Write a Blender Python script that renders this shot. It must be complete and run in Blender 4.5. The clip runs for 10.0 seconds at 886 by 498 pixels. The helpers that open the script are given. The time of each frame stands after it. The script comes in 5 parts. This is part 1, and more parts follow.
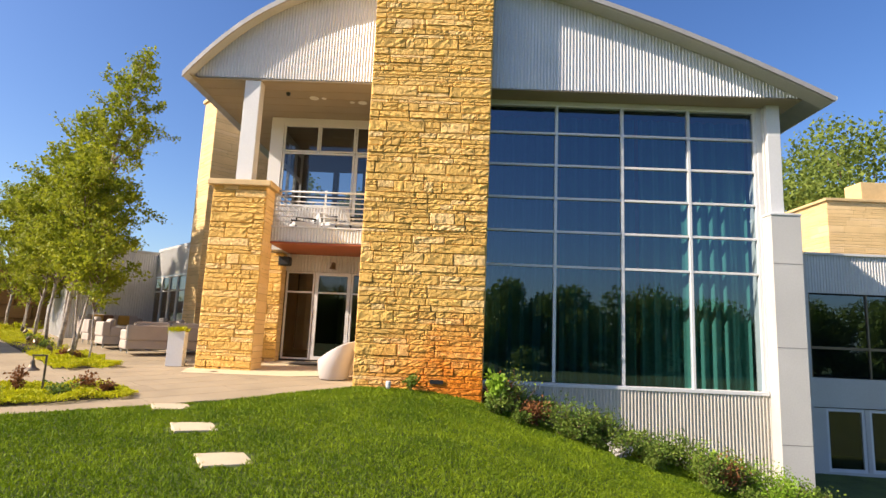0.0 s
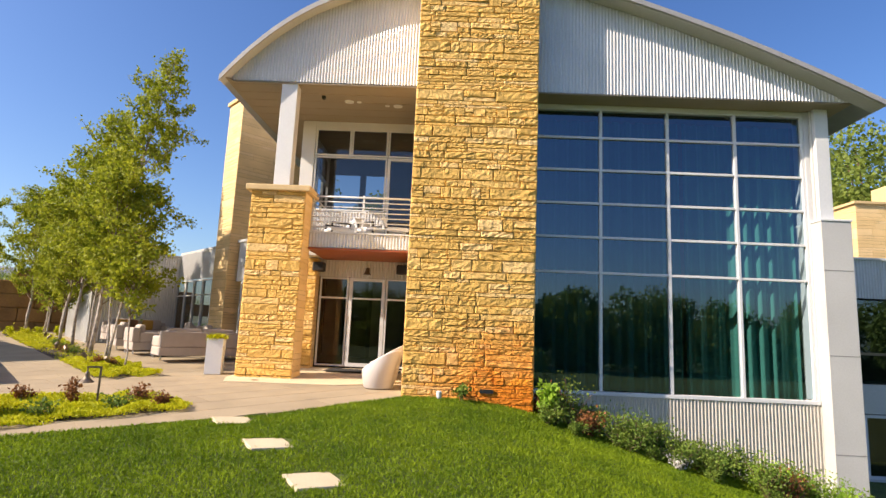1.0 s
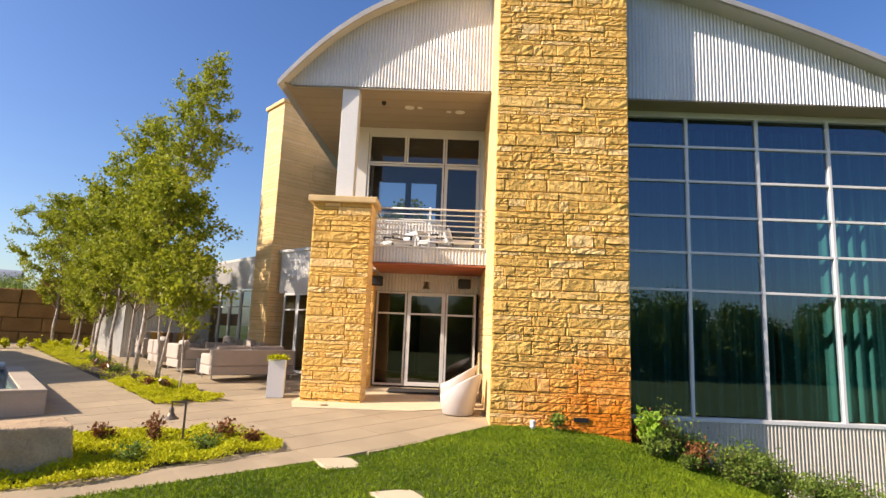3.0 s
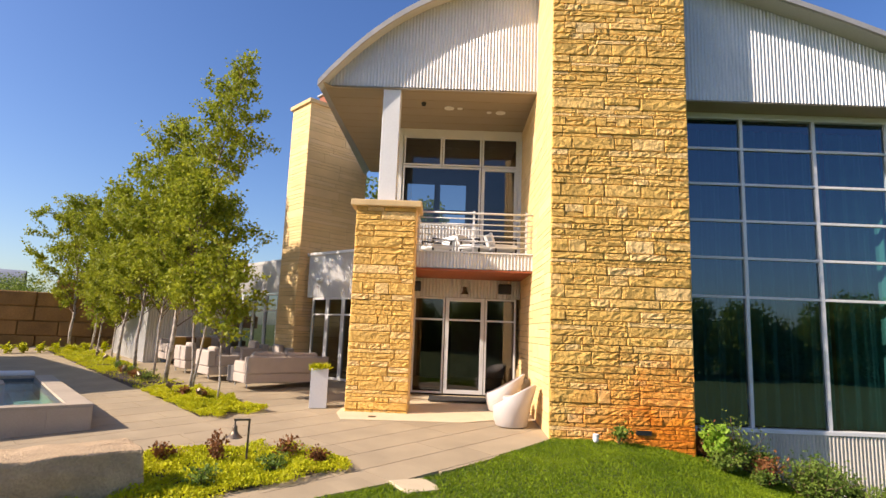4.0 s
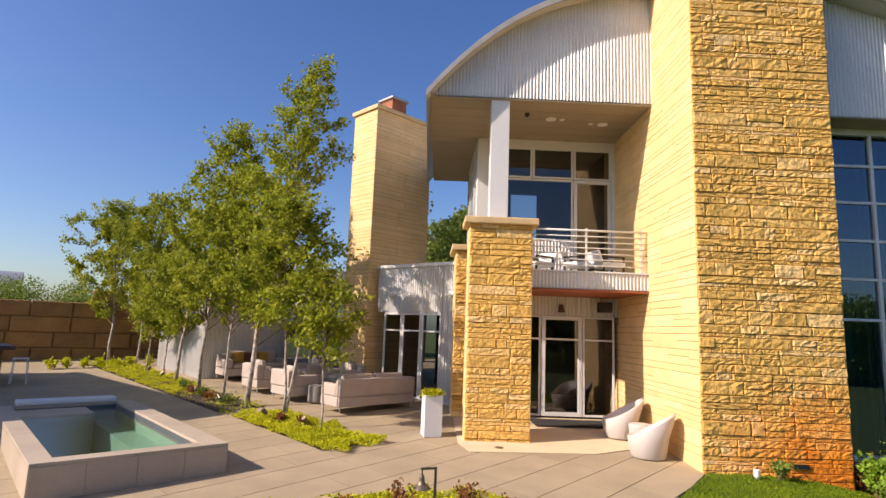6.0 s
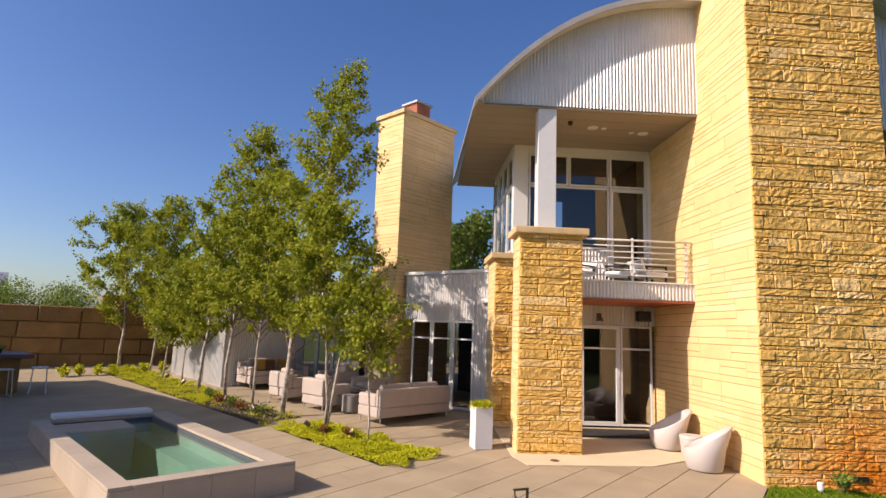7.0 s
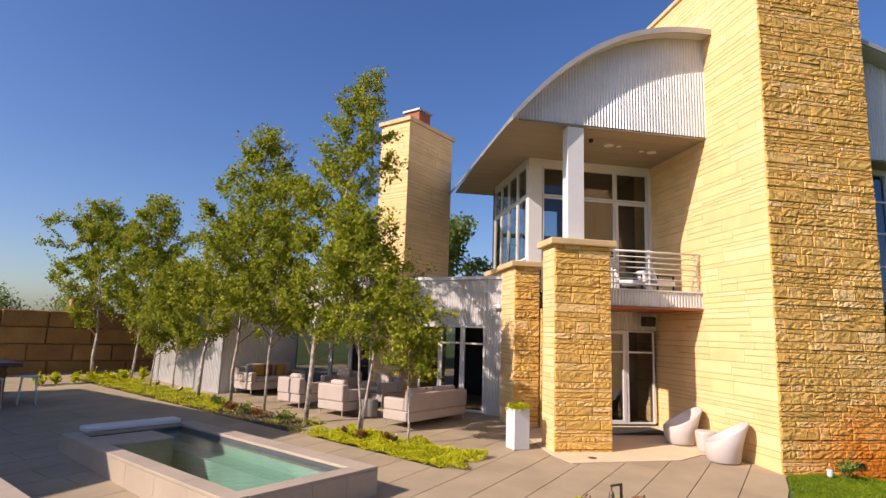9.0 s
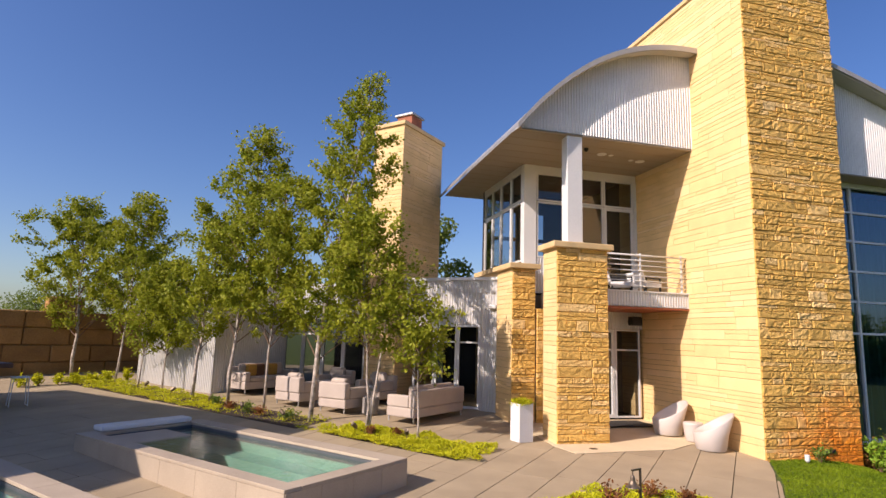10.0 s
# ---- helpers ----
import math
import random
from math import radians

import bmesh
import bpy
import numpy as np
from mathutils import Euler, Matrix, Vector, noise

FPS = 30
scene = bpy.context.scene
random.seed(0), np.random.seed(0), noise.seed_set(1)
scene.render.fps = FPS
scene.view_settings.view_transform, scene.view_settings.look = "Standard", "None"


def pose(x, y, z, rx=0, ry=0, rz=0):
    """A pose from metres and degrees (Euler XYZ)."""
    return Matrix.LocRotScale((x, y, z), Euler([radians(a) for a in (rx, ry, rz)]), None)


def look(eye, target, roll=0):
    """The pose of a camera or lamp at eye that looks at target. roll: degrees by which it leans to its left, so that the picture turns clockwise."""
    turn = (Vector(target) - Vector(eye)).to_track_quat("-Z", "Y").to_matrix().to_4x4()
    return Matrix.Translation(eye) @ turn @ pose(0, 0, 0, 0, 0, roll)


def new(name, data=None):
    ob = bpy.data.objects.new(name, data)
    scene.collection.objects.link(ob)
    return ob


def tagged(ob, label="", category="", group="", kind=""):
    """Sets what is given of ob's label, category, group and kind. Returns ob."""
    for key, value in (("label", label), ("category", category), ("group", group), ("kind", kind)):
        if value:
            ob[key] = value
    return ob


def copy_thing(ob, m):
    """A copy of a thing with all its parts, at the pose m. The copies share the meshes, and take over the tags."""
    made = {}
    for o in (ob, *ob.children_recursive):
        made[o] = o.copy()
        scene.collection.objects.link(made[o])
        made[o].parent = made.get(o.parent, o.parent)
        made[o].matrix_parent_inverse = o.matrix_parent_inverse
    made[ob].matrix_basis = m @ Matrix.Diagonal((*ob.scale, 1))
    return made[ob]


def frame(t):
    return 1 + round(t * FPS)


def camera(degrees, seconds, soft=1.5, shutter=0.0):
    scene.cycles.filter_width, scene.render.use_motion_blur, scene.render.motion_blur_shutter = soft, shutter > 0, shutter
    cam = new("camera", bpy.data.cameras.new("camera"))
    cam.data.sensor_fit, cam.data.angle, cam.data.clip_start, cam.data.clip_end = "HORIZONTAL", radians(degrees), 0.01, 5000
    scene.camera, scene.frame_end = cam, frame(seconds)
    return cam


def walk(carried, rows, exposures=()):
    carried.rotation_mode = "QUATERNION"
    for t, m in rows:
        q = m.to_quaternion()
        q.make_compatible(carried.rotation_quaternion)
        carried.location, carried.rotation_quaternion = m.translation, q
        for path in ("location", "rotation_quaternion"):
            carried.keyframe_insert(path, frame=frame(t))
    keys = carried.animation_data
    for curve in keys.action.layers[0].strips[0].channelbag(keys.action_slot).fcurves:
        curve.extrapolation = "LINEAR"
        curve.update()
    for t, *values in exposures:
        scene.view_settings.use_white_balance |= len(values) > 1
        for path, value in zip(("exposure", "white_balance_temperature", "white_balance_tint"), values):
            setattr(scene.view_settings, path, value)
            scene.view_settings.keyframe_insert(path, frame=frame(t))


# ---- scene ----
cam = camera(77.2, 10.0)
METRES, EYE, TILT, LEAN, TURN = 12.5, 1.09, 0.0, 0.0, 1.0
ROWS = [
    (0.0, 0.0, 0.0, 0.0, -0.37, 8.69, -2.42),
    (0.5, -0.0438, 0.0054, 0.0008, -0.41, 8.71, -2.42),
    (1.0, -0.0832, 0.0137, 0.011, -0.37, 8.68, -2.4),
    (1.5, -0.1191, 0.0261, 0.0195, -0.37, 8.75, -2.41),
    (2.0, -0.1537, 0.0398, 0.0243, -0.4, 8.79, -2.41),
    (2.5, -0.1882, 0.0556, 0.0335, -0.44, 8.78, -2.37),
    (4.0, -0.317, 0.0997, 0.0579, -0.75, 8.44, -2.2),
    (4.5, -0.3687, 0.1132, 0.067, -0.97, 8.39, -2.2),
    (5.0, -0.429, 0.1265, 0.0766, -1.4, 8.28, -2.12),
    (5.5, -0.4896, 0.1393, 0.0849, -1.82, 8.3, -2.13),
    (6.0, -0.5506, 0.149, 0.0943, -2.36, 8.26, -2.1),
    (7.5, -0.7175, 0.1676, 0.1144, -5.51, 8.28, -2.07),
    (8.0, -0.7669, 0.1655, 0.1165, -7.33, 8.33, -2.01),
    (8.5, -0.8138, 0.1611, 0.1165, -9.34, 8.46, -1.99),
    (9.0, -0.8633, 0.1544, 0.1127, -11.4, 8.56, -1.9),
    (9.5, -0.9154, 0.1456, 0.1084, -13.69, 8.65, -1.81),
    (10.0, -0.9645, 0.1382, 0.1051, -15.81, 8.81, -1.78),
]
walk(cam, [(t, pose(0, 0, EYE, TILT, LEAN, TURN) @ pose(METRES * x, METRES * y, METRES * z, 90 + pitch, roll, yaw)) for t, x, y, z, yaw, pitch, roll in ROWS],
     [(0.0, 0.38, 6700, 10), (2.5, 0.34, 6700, 11), (4.5, 0.21, 6650, 13), (6.0, 0.05, 6600, 15), (7.5, -0.08, 6550, 17), (10.0, -0.09, 6500, 18)])

# ---- light ----
SUN_AZ, SUN_EL = radians(19.5), radians(35)
world = bpy.data.worlds.new("sky")
scene.world = world
world.use_nodes = True
wn = world.node_tree
sky = wn.nodes.new("ShaderNodeTexSky")
sky.sky_type, sky.sun_disc = "NISHITA", False
sky.sun_elevation, sky.sun_rotation = SUN_EL, radians(-90) - SUN_AZ
sky.air_density, sky.dust_density, sky.ozone_density = 1.0, 1.4, 3.6
wn.nodes["Background"].inputs[1].default_value = 0.152
rich = wn.nodes.new("ShaderNodeHueSaturation")
rich.inputs["Saturation"].default_value = 1.2
rich.inputs["Hue"].default_value = 0.511
wn.links.new(sky.outputs[0], rich.inputs["Color"])
wn.links.new(rich.outputs[0], wn.nodes["Background"].inputs[0])
sun = new("sun", bpy.data.lights.new("sun", "SUN"))
sun.data.energy, sun.data.angle, sun.data.color = 6.9, radians(0.5), (1.0, 0.86, 0.73)
toward = Vector((math.cos(SUN_AZ) * math.cos(SUN_EL), math.sin(SUN_AZ) * math.cos(SUN_EL), -math.sin(SUN_EL)))
sun.matrix_world = look((0, 0, 30), Vector((0, 0, 30)) + toward)


# ---- materials ----
def mat(name, c, rough=0.7, metal=0.0, dark=0.75, scale=3.0, fine=60.0, bump=0.25, depth=0.01, piece=0.0, second=None, mix2=(0.5, 0.7)):
    """A surface with large stains, fine grain, relief, and a shade of its own for each piece."""
    m = bpy.data.materials.new(name)
    m.use_nodes = True
    t = m.node_tree
    b = t.nodes["Principled BSDF"]
    n, l = t.nodes.new, t.links.new
    geo = n("ShaderNodeNewGeometry")
    big, small = n("ShaderNodeTexNoise"), n("ShaderNodeTexNoise")
    for tex, s, d in ((big, scale, 5), (small, fine, 6)):
        tex.inputs["Scale"].default_value, tex.inputs["Detail"].default_value = s, d
        l(geo.outputs["Position"], tex.inputs["Vector"])
    ramp = n("ShaderNodeMapRange")
    ramp.inputs[1].default_value, ramp.inputs[2].default_value = 0.3, 0.7
    ramp.inputs[3].default_value, ramp.inputs[4].default_value = dark, 1.0
    l(big.outputs[0], ramp.inputs[0])
    grain = n("ShaderNodeMapRange")
    grain.inputs[1].default_value, grain.inputs[2].default_value = 0.3, 0.7
    grain.inputs[3].default_value, grain.inputs[4].default_value = 0.5 + dark / 2, 1.5 - dark / 2
    l(small.outputs[0], grain.inputs[0])
    mul = n("ShaderNodeMath")
    mul.operation = "MULTIPLY"
    l(ramp.outputs[0], mul.inputs[0]), l(grain.outputs[0], mul.inputs[1])
    value = mul.outputs[0]
    own = None
    if piece:
        info = n("ShaderNodeObjectInfo")
        add = n("ShaderNodeMath")
        add.operation = "ADD"
        l(info.outputs["Random"], add.inputs[0]), l(geo.outputs["Random Per Island"], add.inputs[1])
        own = n("ShaderNodeMath")
        own.operation = "FRACT"
        l(add.outputs[0], own.inputs[0])
        pr = n("ShaderNodeMapRange")
        pr.inputs[3].default_value, pr.inputs[4].default_value = 1 - piece, 1 + piece * 0.5
        l(own.outputs[0], pr.inputs[0])
        mul2 = n("ShaderNodeMath")
        mul2.operation = "MULTIPLY"
        l(value, mul2.inputs[0]), l(pr.outputs[0], mul2.inputs[1])
        value = mul2.outputs[0]
    col = n("ShaderNodeMix")
    col.data_type, col.blend_type = "RGBA", "MULTIPLY"
    col.inputs[0].default_value = 1.0
    col.inputs[6].default_value = (*c, 1)
    if second:
        tint = n("ShaderNodeMix")
        tint.data_type = "RGBA"
        tint.inputs[6].default_value, tint.inputs[7].default_value = (*c, 1), (*second, 1)
        pick = n("ShaderNodeMapRange")
        pick.inputs[1].default_value, pick.inputs[2].default_value = mix2
        l(own.outputs[0] if own else big.outputs[0], pick.inputs[0])
        l(pick.outputs[0], tint.inputs[0]), l(tint.outputs[2], col.inputs[6])
    l(value, col.inputs[7])
    l(col.outputs[2], b.inputs["Base Color"])
    b.inputs["Roughness"].default_value, b.inputs["Metallic"].default_value = rough, metal
    if bump:
        bp = n("ShaderNodeBump")
        bp.inputs["Strength"].default_value, bp.inputs["Distance"].default_value = bump, depth
        l(small.outputs[0], bp.inputs["Height"]), l(bp.outputs[0], b.inputs["Normal"])
    return m


def pane_glass(name, tint, mirror, rough=0.0, coat=(1.0, 1.0, 1.0)):
    """Window glass: lets tinted light through, and mirrors more at a slant."""
    m = bpy.data.materials.new(name)
    m.use_nodes = True
    t = m.node_tree
    n, l = t.nodes.new, t.links.new
    t.nodes.remove(t.nodes["Principled BSDF"])
    clear, gloss, both, fres = n("ShaderNodeBsdfTransparent"), n("ShaderNodeBsdfGlossy"), n("ShaderNodeMixShader"), n("ShaderNodeFresnel")
    clear.inputs[0].default_value = (*tint, 1)
    gloss.inputs["Roughness"].default_value, gloss.inputs["Color"].default_value = rough, (*coat, 1)
    fres.inputs[0].default_value = mirror
    l(fres.outputs[0], both.inputs[0]), l(clear.outputs[0], both.inputs[1]), l(gloss.outputs[0], both.inputs[2])
    l(both.outputs[0], t.nodes["Material Output"].inputs[0])
    return m


def leafy(name, c, c2, glow=0.35, patches=1.6):
    """Leaves: each one its own green, with light shining through."""
    m = bpy.data.materials.new(name)
    m.use_nodes = True
    t = m.node_tree
    n, l = t.nodes.new, t.links.new
    b = t.nodes["Principled BSDF"]
    geo, mixc, tr, ad = n("ShaderNodeNewGeometry"), n("ShaderNodeMix"), n("ShaderNodeBsdfTranslucent"), n("ShaderNodeMixShader")
    mixc.data_type = "RGBA"
    mixc.inputs[6].default_value, mixc.inputs[7].default_value = (*c, 1), (*c2, 1)
    patch, blend = n("ShaderNodeTexNoise"), n("ShaderNodeMix")
    patch.inputs["Scale"].default_value, patch.inputs["Detail"].default_value = patches, 4
    l(geo.outputs["Position"], patch.inputs["Vector"])
    spread = n("ShaderNodeMapRange")
    spread.inputs[1].default_value, spread.inputs[2].default_value = 0.32, 0.68
    l(patch.outputs[0], spread.inputs[0])
    blend.inputs[0].default_value = 0.5
    l(geo.outputs["Random Per Island"], blend.inputs[2]), l(spread.outputs[0], blend.inputs[3])
    l(blend.outputs[0], mixc.inputs[0])
    l(mixc.outputs[2], b.inputs["Base Color"]), l(mixc.outputs[2], tr.inputs[0])
    b.inputs["Roughness"].default_value, b.inputs["Specular IOR Level"].default_value = 0.55, 0.2
    ad.inputs[0].default_value = glow
    l(b.outputs[0], ad.inputs[1]), l(tr.outputs[0], ad.inputs[2])
    l(ad.outputs[0], t.nodes["Material Output"].inputs[0])
    return m


ROUGH = mat("split_limestone", (0.84, 0.50, 0.118), 0.85, dark=0.80, scale=2.2, fine=15, bump=1.0, depth=0.045, piece=0.18, second=(0.80, 0.54, 0.22), mix2=(0.65, 1.0))
SAWN = mat("sawn_limestone", (0.81, 0.565, 0.26), 0.8, dark=0.88, scale=2.0, fine=30, bump=0.35, depth=0.012, piece=0.07, second=(0.80, 0.58, 0.30), mix2=(0.6, 1.0))
MORTAR = mat("mortar", (0.24, 0.145, 0.055), 0.95, bump=0.2)
CAPSTONE = mat("cap_limestone", (0.66, 0.47, 0.23), 0.8, dark=0.82, fine=40, bump=0.2)
CORR = mat("corrugated_steel", (0.66, 0.65, 0.63), 0.42, 0.25, dark=0.9, scale=1.2, fine=20, bump=0.03)
# beiger, less metallic variant of the ribbed steel
BEIGERIB = mat("beige_ribbed_steel", (0.56, 0.52, 0.45), 0.5, 0.1, dark=0.85, scale=1.2, fine=20, bump=0.03)
PAINT = mat("white_paint", (0.68, 0.68, 0.67), 0.45, dark=0.93, scale=1.0, fine=30, bump=0.03)
PANEL = mat("pale_panel", (0.55, 0.535, 0.50), 0.5, dark=0.9, scale=0.8, fine=30, bump=0.04)
ROOF = mat("roof_metal", (0.42, 0.42, 0.42), 0.45, 0.5, dark=0.85, bump=0.05)
FASCIA = mat("fascia_metal", (0.46, 0.43, 0.39), 0.45, 0.3, dark=0.85, bump=0.04)
SOFFIT = mat("soffit_boards", (0.33, 0.265, 0.18), 0.6, dark=0.9, scale=1.0, bump=0.05)
REDSOFFIT = mat("red_brown_soffit", (0.34, 0.09, 0.035), 0.55, dark=0.85, bump=0.05)
PAVER = mat("concrete_paver", (0.37, 0.292, 0.185), 0.85, dark=0.82, scale=1.3, fine=90, bump=0.15, depth=0.004, piece=0.08)
LANDING = mat("landing_limestone", (0.64, 0.52, 0.34), 0.8, dark=0.85, scale=1.5, fine=60, bump=0.1)
POOLSTONE = mat("pool_concrete", (0.43, 0.355, 0.265), 0.75, dark=0.85, scale=1.6, fine=60, bump=0.12, piece=0.06)
TILE = mat("pool_tile", (0.30, 0.46, 0.38), 0.4, dark=0.8, scale=2.0, bump=0.05)
DARKTILE = mat("waterline_tile", (0.10, 0.11, 0.12), 0.35, dark=0.7, fine=120, bump=0.2)
BARK = mat("birch_bark", (0.58, 0.50, 0.42), 0.8, dark=0.35, scale=9, fine=45, bump=0.4, depth=0.01)
TWIG = mat("brown_bark", (0.20, 0.12, 0.075), 0.8, dark=0.6, scale=9, fine=60, bump=0.4)
SOIL = mat("mulch", (0.07, 0.045, 0.03), 0.95, dark=0.5, fine=70, bump=0.8, depth=0.03)
TURF = mat("turf_soil", (0.085, 0.12, 0.014), 0.95, dark=0.6, scale=1.5, fine=90, bump=0.7, depth=0.03)
FABRIC = mat("beige_fabric", (0.47, 0.40, 0.345), 0.9, dark=0.9, scale=3, fine=250, bump=0.2, depth=0.003)
MUSTARD = mat("mustard_fabric", (0.50, 0.28, 0.05), 0.9, fine=250, bump=0.2, depth=0.003)
BROWNFAB = mat("brown_fabric", (0.18, 0.09, 0.04), 0.9, fine=250, bump=0.2, depth=0.003)
SHELL = mat("matt_white_plastic", (0.52, 0.47, 0.435), 0.55, dark=0.94, fine=80, bump=0.05)
GREYTABLE = mat("grey_concrete", (0.27, 0.25, 0.23), 0.8, bump=0.2)
BOULDER = mat("boulder_limestone", (0.54, 0.39, 0.23), 0.9, dark=0.75, scale=3.5, fine=35, bump=0.8, depth=0.04)
BLOCK = mat("retaining_block", (0.40, 0.215, 0.07), 0.9, dark=0.7, scale=1.5, fine=22, bump=0.8, depth=0.04, piece=0.2)
CURTAIN = mat("green_curtain", (0.08, 0.30, 0.24), 0.9, dark=0.9, scale=2, fine=120, bump=0.1)
# near-black: the dimness of unlit rooms is put into this colour
ROOMGLOOM = mat("painted_room_gloom", (0.045, 0.04, 0.038), 0.8, dark=0.7)
ROOMWALL = mat("interior_wall", (0.30, 0.27, 0.23), 0.8)
BLACK = mat("black_metal", (0.03, 0.03, 0.03), 0.5, 0.3)
BRONZE = mat("aged_bronze", (0.22, 0.17, 0.12), 0.45, 0.7)
STEEL = mat("satin_steel", (0.62, 0.62, 0.61), 0.35, 0.7, dark=0.95, bump=0.0)
RUBBER = mat("door_mat", (0.03, 0.026, 0.024), 0.95, fine=200, bump=0.6)
BARTOP = mat("dark_red_granite", (0.13, 0.06, 0.045), 0.4, fine=150, bump=0.05)
BRICKRED = mat("flue_clay", (0.36, 0.13, 0.07), 0.85, dark=0.7, bump=0.3)
LAMPGLASS = mat("frosted_diffuser", (0.75, 0.72, 0.65), 0.5, bump=0.0)
FARWALL = mat("far_barn_wall", (0.45, 0.42, 0.40), 0.8)
GLASS = pane_glass("tinted_coated_glass", (0.33, 0.43, 0.48), 2.3, 0.0, (0.62, 0.80, 1.0))
CLEAR = pane_glass("clear_glass", (0.46, 0.49, 0.49), 1.75)
# shaded copy of CLEAR: darker tint and weaker mirror replace the overhang's shade
SHADEGLASS = pane_glass("shaded_clear_glass", (0.40, 0.42, 0.42), 1.3)
WATER = pane_glass("pool_water", (0.68, 0.91, 0.86), 1.5, 0.02)
BIRCHLEAF = leafy("birch_leaf", (0.16, 0.215, 0.015), (0.43, 0.44, 0.035), 0.45)
SEDUM = leafy("sedum_leaf", (0.38, 0.42, 0.01), (0.66, 0.62, 0.02), 0.3)
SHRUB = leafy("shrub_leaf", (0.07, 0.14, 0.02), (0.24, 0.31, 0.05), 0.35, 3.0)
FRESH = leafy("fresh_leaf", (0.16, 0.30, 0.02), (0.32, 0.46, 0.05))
REDLEAF = leafy("russet_leaf", (0.12, 0.05, 0.02), (0.34, 0.14, 0.045), 0.25)
BLADE = leafy("grass_blade", (0.080, 0.16, 0.006), (0.31, 0.41, 0.014), 0.35, 1.1)
FARLEAF = leafy("far_leaf", (0.12, 0.18, 0.03), (0.26, 0.31, 0.06), 0.4)
WHITEFLOWER = leafy("pale_flower", (0.6, 0.55, 0.5), (0.75, 0.7, 0.65), 0.2)


def add_rust(m):
    """Iron stain that has run down the foot of the tower."""
    t = m.node_tree
    n, l = t.nodes.new, t.links.new
    b = t.nodes["Principled BSDF"]
    old = b.inputs["Base Color"].links[0].from_socket
    geo, dist, tex, add, rng, mx = n("ShaderNodeNewGeometry"), n("ShaderNodeVectorMath"), n("ShaderNodeTexNoise"), n("ShaderNodeMath"), n("ShaderNodeMapRange"), n("ShaderNodeMix")
    stretch = n("ShaderNodeVectorMath")
    stretch.operation = "MULTIPLY"
    stretch.inputs[1].default_value = (0.75, 1, 1.0)
    l(geo.outputs["Position"], stretch.inputs[0])
    dist.operation = "DISTANCE"
    dist.inputs[1].default_value = (0.27, 11.86, -0.15)
    l(stretch.outputs[0], dist.inputs[0])
    tex.inputs["Scale"].default_value, tex.inputs["Detail"].default_value = 2.6, 6
    l(geo.outputs["Position"], tex.inputs["Vector"])
    add.operation = "MULTIPLY_ADD"
    add.inputs[1].default_value = 1.6
    l(tex.outputs[0], add.inputs[0]), l(dist.outputs["Value"], add.inputs[2])
    rng.inputs[1].default_value, rng.inputs[2].default_value, rng.inputs[3].default_value, rng.inputs[4].default_value = 1.25, 2.65, 1.0, 0.0
    l(add.outputs[0], rng.inputs[0])
    mx.data_type, mx.blend_type = "RGBA", "MULTIPLY"
    mx.inputs[7].default_value = (1.0, 0.50, 0.07, 1)
    l(rng.outputs[0], mx.inputs[0]), l(old, mx.inputs[6]), l(mx.outputs[2], b.inputs["Base Color"])


add_rust(ROUGH)


def ripples(m):
    t = m.node_tree
    n, l = t.nodes.new, t.links.new
    geo, tex, bp = n("ShaderNodeNewGeometry"), n("ShaderNodeTexNoise"), n("ShaderNodeBump")
    tex.inputs["Scale"].default_value, tex.inputs["Detail"].default_value = 7, 4
    l(geo.outputs["Position"], tex.inputs["Vector"]), l(tex.outputs[0], bp.inputs["Height"])
    bp.inputs["Strength"].default_value, bp.inputs["Distance"].default_value = 0.5, 0.03
    for k in t.nodes:
        if k.type in ("BSDF_GLOSSY", "FRESNEL"):
            l(bp.outputs[0], k.inputs["Normal"])


ripples(WATER)


# ---- building helpers ----
def thing(name, label="", category="", m=None, group="", kind=""):
    ob = new(name)
    ob.empty_display_size = 0.1
    if m is not None:
        ob.matrix_world = m
    return tagged(ob, label, category, group, kind)


def mesh_of(bm, name, material, smooth=False):
    me = bpy.data.meshes.new(name)
    if len(bm.faces) > 1:
        bmesh.ops.recalc_face_normals(bm, faces=bm.faces[:])
    bm.to_mesh(me)
    bm.free()
    me.materials.append(material)
    if smooth:
        me.polygons.foreach_set("use_smooth", [True] * len(me.polygons))
    return me


def part(name, bm, material, parent=None, label="", smooth=False):
    ob = new(name, mesh_of(bm, name, material, smooth))
    ob.parent = parent
    return tagged(ob, label)


def piece(name, me, parent, m):
    ob = new(name, me)
    ob.parent = parent
    ob.matrix_basis = m
    return ob


def box(x0, x1, y0, y1, z0, z1, bevel=0.0, bm=None):
    bm = bm or bmesh.new()
    v = bmesh.ops.create_cube(bm, size=1)["verts"]
    for p in v:
        p.co = ((x0 + x1) / 2 + p.co.x * (x1 - x0), (y0 + y1) / 2 + p.co.y * (y1 - y0), (z0 + z1) / 2 + p.co.z * (z1 - z0))
    if bevel:
        edges = list({e for p in v for e in p.link_edges})
        bmesh.ops.bevel(bm, geom=edges, offset=bevel, segments=2, affect="EDGES", profile=0.5)
    return bm


